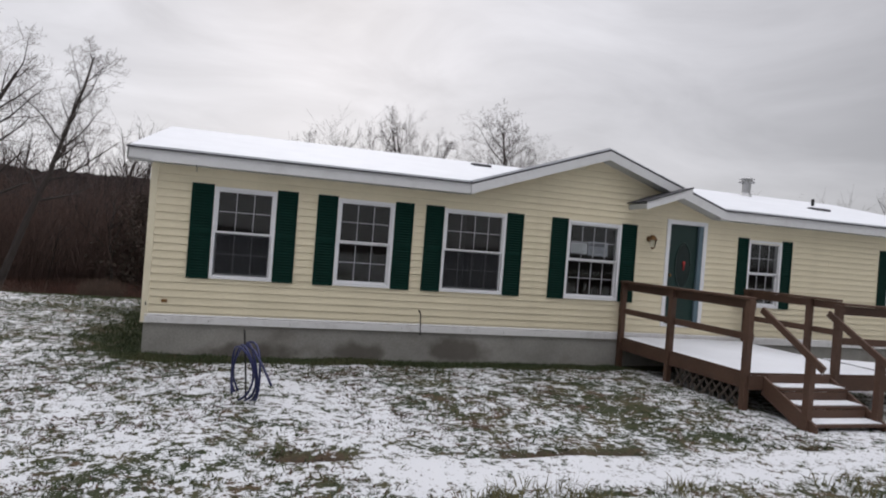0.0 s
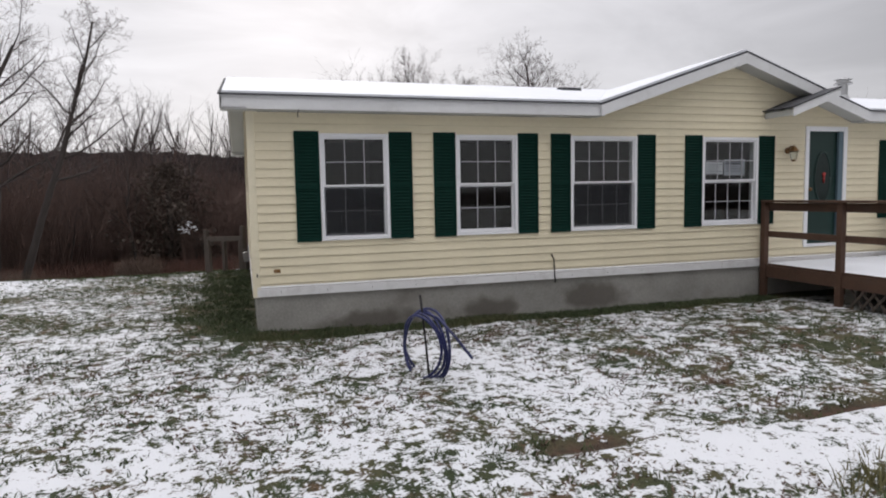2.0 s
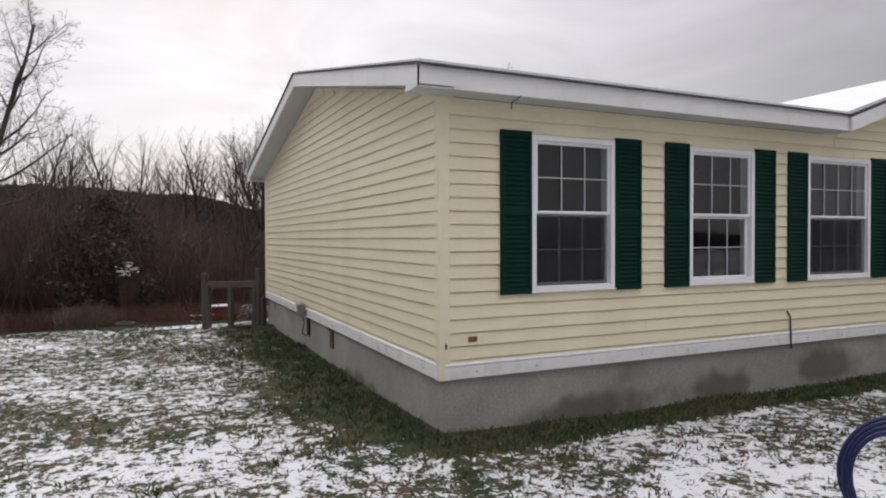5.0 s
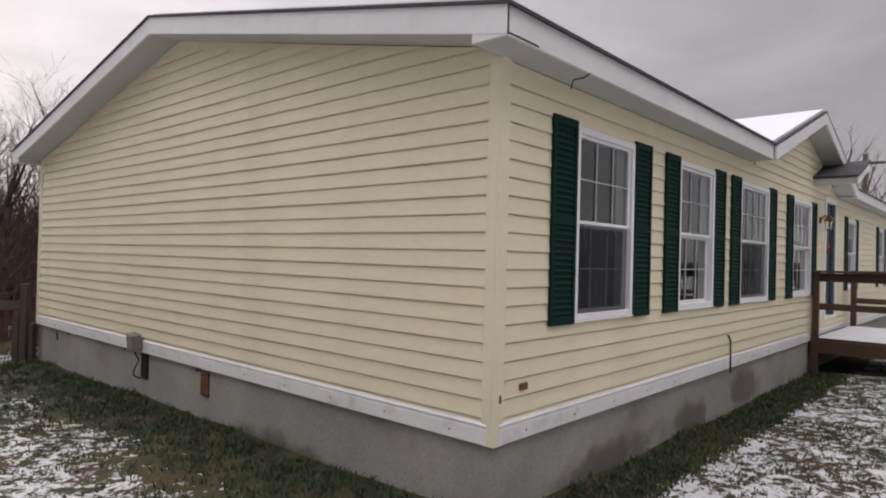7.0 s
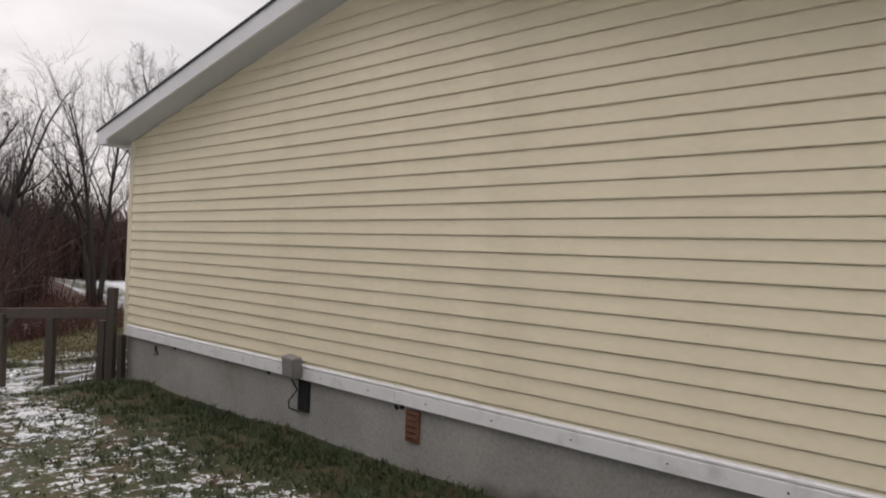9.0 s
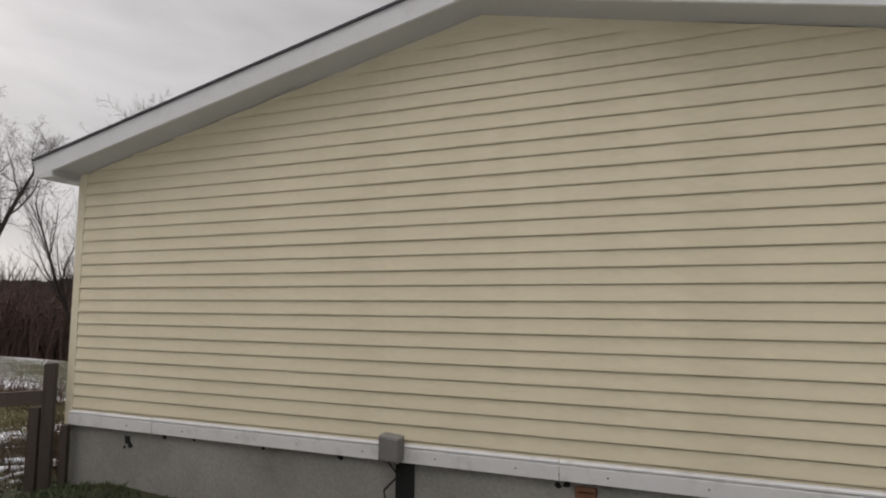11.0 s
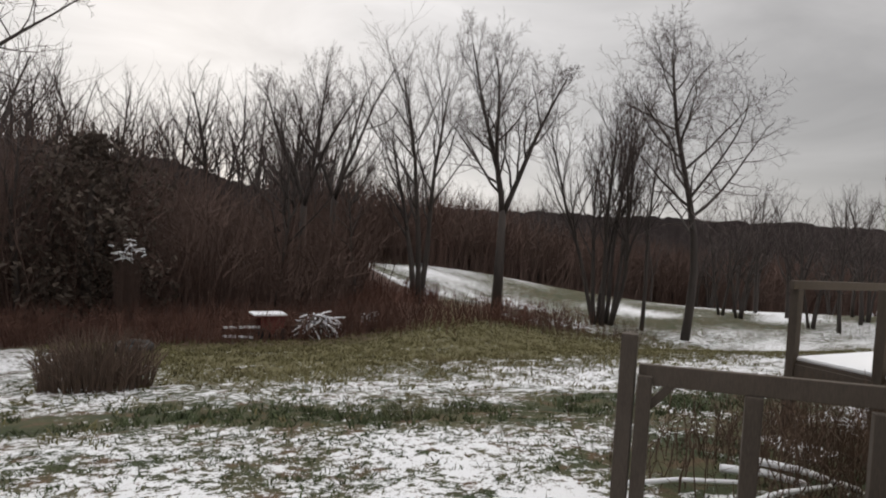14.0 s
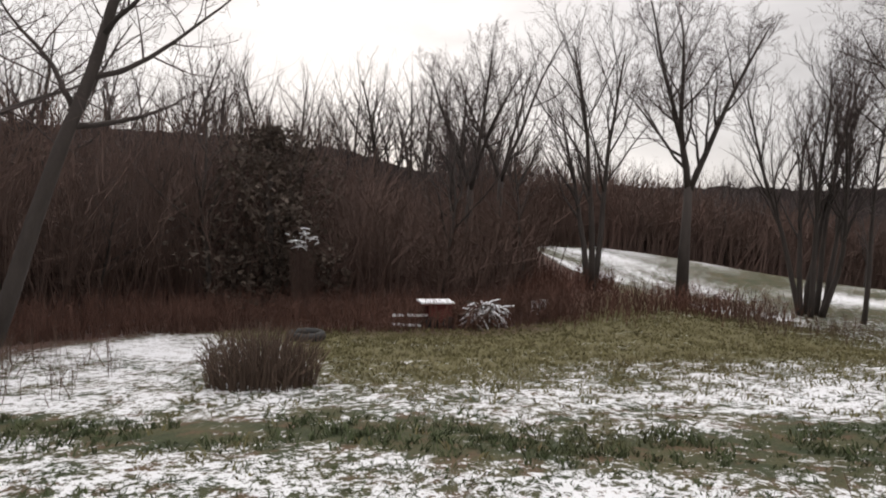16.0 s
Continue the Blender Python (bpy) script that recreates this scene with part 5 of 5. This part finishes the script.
for i in range(N):
    a = 2 * math.pi * i / N
    r = 95.0
    x, y = 5 + r * math.sin(a), r * math.cos(a)
    hgt = 3.4 + 1.8 * float(field(i * 0.15, 3.0, 9.0, 50)) + 0.7 * float(field(i * 0.3, 7.0, 2.5, 51)) + 0.45 * float(field(i, 9.0, 1.0, 52)) - (2.5 if math.cos(a) < -0.2 else 0)
    # the wood stands higher towards the north-west
    bearing = math.degrees(math.atan2(math.sin(a), math.cos(a)))
    hgt += 3.4 * float(ease(-bearing, -14, 4)) * float(ease(bearing, -125, -95))
    ring_low.append(bm.verts.new((x, y, -7)))
    ring_high.append(bm.verts.new((x, y, hgt)))
for i in range(N):
    j = (i + 1) % N
    bm.faces.new((ring_low[i], ring_low[j], ring_high[j], ring_high[i]))
tagged(part("backdrop", bm, FARWOOD, None), "dark bare woodland skyline far away", "woodland", kind="structure")

# ---- things behind the house ----
shrub = thing("shrub", "dome of drooping dry brown stalks", "shrub")
rs = random.Random(5)
stalks = []
for _ in range(620):
    a, r = rs.random() * 6.283, 0.85 * math.sqrt(rs.random())
    q = Vector((r * math.cos(a), 0.75 * r * math.sin(a), -0.15))
    h_ = (1.15 - 0.40 * r) * rs.uniform(0.6, 1.15)
    o = Vector((math.cos(a), math.sin(a), 0)) * rs.uniform(0.0, 0.3)
    stalks.append(([q, q + Vector((rs.gauss(0, .05), rs.gauss(0, .05), h_ * 0.7)) + o * 0.4, q + Vector((rs.gauss(0, .08), rs.gauss(0, .08), h_)) + o], [0.010, 0.008, 0.004], 3))
tubes_part("foliage", stalks, DRYWEED, shrub, smooth=False)
plant(shrub, -3.95, 17.5, 0, 0.9)

pile = thing("brush_pile", "heap of cut sticks dusted with snow", "brush pile")
for k in range(120):
    a = rs.random() * 6.283
    q = Vector((rs.gauss(0, 0.22), rs.gauss(0, 0.2), rs.uniform(0.2, 0.62)))
    d = Vector((0.6 * math.cos(a), 0.6 * math.sin(a), rs.uniform(-0.9, 0.15))).normalized() * rs.uniform(0.3, 0.58)
    e_ = q + d
    e_.z = min(max(e_.z, 0.03), 0.75)
    tubes_part("stick", [([q, q.lerp(e_, 0.5) + Vector((0, 0, 0.03)), e_], [0.024, 0.022, 0.016], 5)], SNOW if k % 2 else GREYWOOD, pile, "snow-covered stick" if k % 2 else "")
plant(pile, 2.55, 27.0, 0, 1.25)

cart = thing("cart", "old faded red wooden cart with snow on its boards", "cart")
boxed("body", REDPAINT, cart, -0.2, 0.55, -0.3, 0.3, 0.2, 0.75, bevel=0.02)
boxed("snowy_top", SNOW, cart, -0.45, 0.6, -0.36, 0.36, 0.78, 0.84, "snow-covered lid board", 0.015)
boxed("lid", REDPAINT, cart, -0.45, 0.6, -0.36, 0.36, 0.745, 0.785)
beam("shaft", SNOW, cart, (-1.3, -0.2, 0.42), (-0.2, -0.2, 0.42), 0.07, 0.07, "snow-covered shaft")
beam("shaft", SNOW, cart, (-1.3, -0.2, 0.16), (-0.4, -0.2, 0.10), 0.07, 0.07, "snow-covered shaft")
beam("strut", GREYWOOD, cart, (-0.5, -0.2, 0.1), (-0.2, -0.2, 0.42), 0.05, 0.05)
for x in (-0.1, 0.45):
    bm = bmesh.new()
    bmesh.ops.create_cone(bm, cap_ends=True, segments=20, radius1=0.2, radius2=0.2, depth=0.07, matrix=Matrix.Translation((x, -0.33, 0.2)) @ pose(0, 0, 0, 90))
    part("wheel", bm, BLACK, cart, bevel=0.012)
plant(cart, 0.9, 27.1)

for k, x in enumerate((4.65, 5.0)):
    bucket = thing("bucket", "white plastic bucket standing in the grass", "bucket", "white buckets")
    bm = bmesh.new()
    bmesh.ops.create_cone(bm, cap_ends=True, segments=20, radius1=0.14, radius2=0.16, depth=0.40, matrix=Matrix.Translation((0, 0, 0.2)))
    part("body", bm, WINWHITE, bucket, bevel=0.008)
    bm = bmesh.new()
    bmesh.ops.create_cone(bm, cap_ends=True, segments=20, radius1=0.172, radius2=0.172, depth=0.03, matrix=Matrix.Translation((0, 0, 0.41)))
    part("lid", bm, WINWHITE, bucket, bevel=0.006)
    plant(bucket, x, 27.9 + 0.05 * k)

tyre = thing("tyre", "old dark tyre lying flat in the snow", "tyre")
bm = bmesh.new()
ringv = []
for i in range(28):
    a = 2 * math.pi * i / 28
    ringv.append([bm.verts.new(((0.36 + 0.11 * math.cos(b)) * math.cos(a), (0.36 + 0.11 * math.cos(b)) * math.sin(a), 0.13 + 0.12 * math.sin(b))) for b in np.linspace(0, 2 * math.pi, 11)[:-1]])
for i in range(28):
    for j in range(10):
        bm.faces.new((ringv[i][j], ringv[(i + 1) % 28][j], ringv[(i + 1) % 28][(j + 1) % 10], ringv[i][(j + 1) % 10]))
part("tread", bm, BLACK, tyre, smooth=True)
plant(tyre, -3.05, 23.6)

evergreen = thing("tree", "dark dense vine-covered evergreen", "tree")
tubes_part("trunk", [([Vector((0, 0, -0.2)), Vector((0.05, 0, 2.5)), Vector((0, 0, 5.2))], [0.16, 0.12, 0.03], 8)], BARK, evergreen)
verts, faces = [], []
for _ in range(9000):
    a, u = rs.random() * 6.283, rs.random()
    z = 0.3 + 4.6 * u
    r = (2.3 * math.sqrt(max(0.0, 1 - (1.7 * u - 0.7) ** 2))) * math.sqrt(rs.random()) * (0.8 + 0.4 * math.sin(a * 3 + z * 2))
    q = Vector((r * math.cos(a), r * math.sin(a), z))
    s = rs.uniform(0.025, 0.07)
    k = len(verts)
    verts += [q + Vector((rs.gauss(0, s), rs.gauss(0, s), rs.gauss(0, s))) for _ in range(3)]
    faces.append((k, k + 1, k + 2))
me = bpy.data.meshes.new("crown")
me.from_pydata(verts, [], faces)
me.materials.append(CONIFER)
crown = new("crown", me)
crown.parent = evergreen
plant(evergreen, -4.1, 30.0).matrix_basis @= Matrix.Diagonal((1.15, 1.1, 1.25, 1))

# a bush inside the woods still holding snow on its top
bush = thing("shrub", "tangled bare bush with snow resting on its top", "shrub")
stems, caps = [], []
for _ in range(150):
    a, r = rs.random() * 6.283, 0.75 * math.sqrt(rs.random())
    q = Vector((0.4 * r * math.cos(a), 0.4 * r * math.sin(a), -0.1))
    e_ = Vector((r * math.cos(a), r * math.sin(a), rs.uniform(2.0, 2.8) - 0.5 * r))
    stems.append(([q, q.lerp(e_, 0.5) + Vector((rs.gauss(0, .1), rs.gauss(0, .1), 0.1)), e_], [0.012, 0.010, 0.006], 3))
    if e_.z > 2.1 and rs.random() < 0.4:
        f_ = Vector((rs.gauss(0, 0.14), rs.gauss(0, 0.14), rs.gauss(0, 0.04)))
        caps.append(([e_ - f_, e_ + Vector((0, 0, 0.02)), e_ + f_], [0.015, 0.03, 0.012], 5))
tubes_part("stem_tangle", stems, BRUSH, bush, smooth=False)
tubes_part("snow", caps, SNOW, bush, "clumps of snow on the twigs")
plant(bush, -3.0, 28.4).matrix_basis @= Matrix.Diagonal((0.6, 0.6, 1.08, 1))

# dry weeds, fallen branches and a leaning board by the fence
weeds = [(x, y) for x, y in scattered(1100, -0.35, 2.3, 8.75, 11.0, 61, lambda x, y, r: r < 0.25 + 0.75 * ease(x - 0.5 * (y - 9), -0.4, 0.9))]
thicket("undergrowth", "tall dry brown weeds behind the fence", DRYWEED, weeds, 9, 0.25, 0.8, 0.005)
edge_weeds = [(x, y) for x, y in scattered(900, -12, -6.2, 15.5, 21, 62, lambda x, y, r: r < 0.25 + 0.75 * ease(-x, 7, 9))]
thicket("undergrowth", "dry red-brown weeds along the lawn's edge", DRYWEED, edge_weeds, 10, 0.25, 0.8, 0.006)
field_weeds = scattered(500, 7, 15, 22, 26, 63, lambda x, y, r: field(x, y, 1.5, 64) > 0.5)
thicket("undergrowth", "thin dry weeds at the field's edge", DRYWEED, field_weeds, 11, 0.4, 1.0, 0.007)
for a, b, r in (((0.15, 10.0, 0.12), (0.55, 9.55, 0.06), 0.035), ((-0.35, 9.55, 0.03), (0.5, 9.35, 0.12), 0.022), ((-0.7, 10.3, 0.04), (0.1, 9.7, 0.10), 0.02), ((0.3, 9.9, 0.2), (0.75, 9.3, 0.05), 0.03)):
    q, e_ = Vector(a), Vector(b)
    q.z, e_.z = gz(q.x, q.y) + q.z, gz(e_.x, e_.y) + e_.z
    limb = tubes_part("fallen_branch", [([q, q.lerp(e_, 0.5) + Vector((0.02, 0.02, 0.02)), e_], [r, r * 0.9, r * 0.7], 8)], SNOW, None, "fallen branch with snow along it")
    tagged(limb, "", "branch", "fallen branches")
pole = thing("utility_pole", "tall wooden utility pole far beyond the house", "pole")
tubes_part("shaft", [([Vector((0, 0, -0.3)), Vector((0, 0, 7.6))], [0.16, 0.11], 10)], GREYWOOD, pole)
beam("crossarm", GREYWOOD, pole, (0, -0.9, 7.1), (0, 0.9, 7.1), 0.1, 0.12)
plant(pole, 36.4, 3.5)
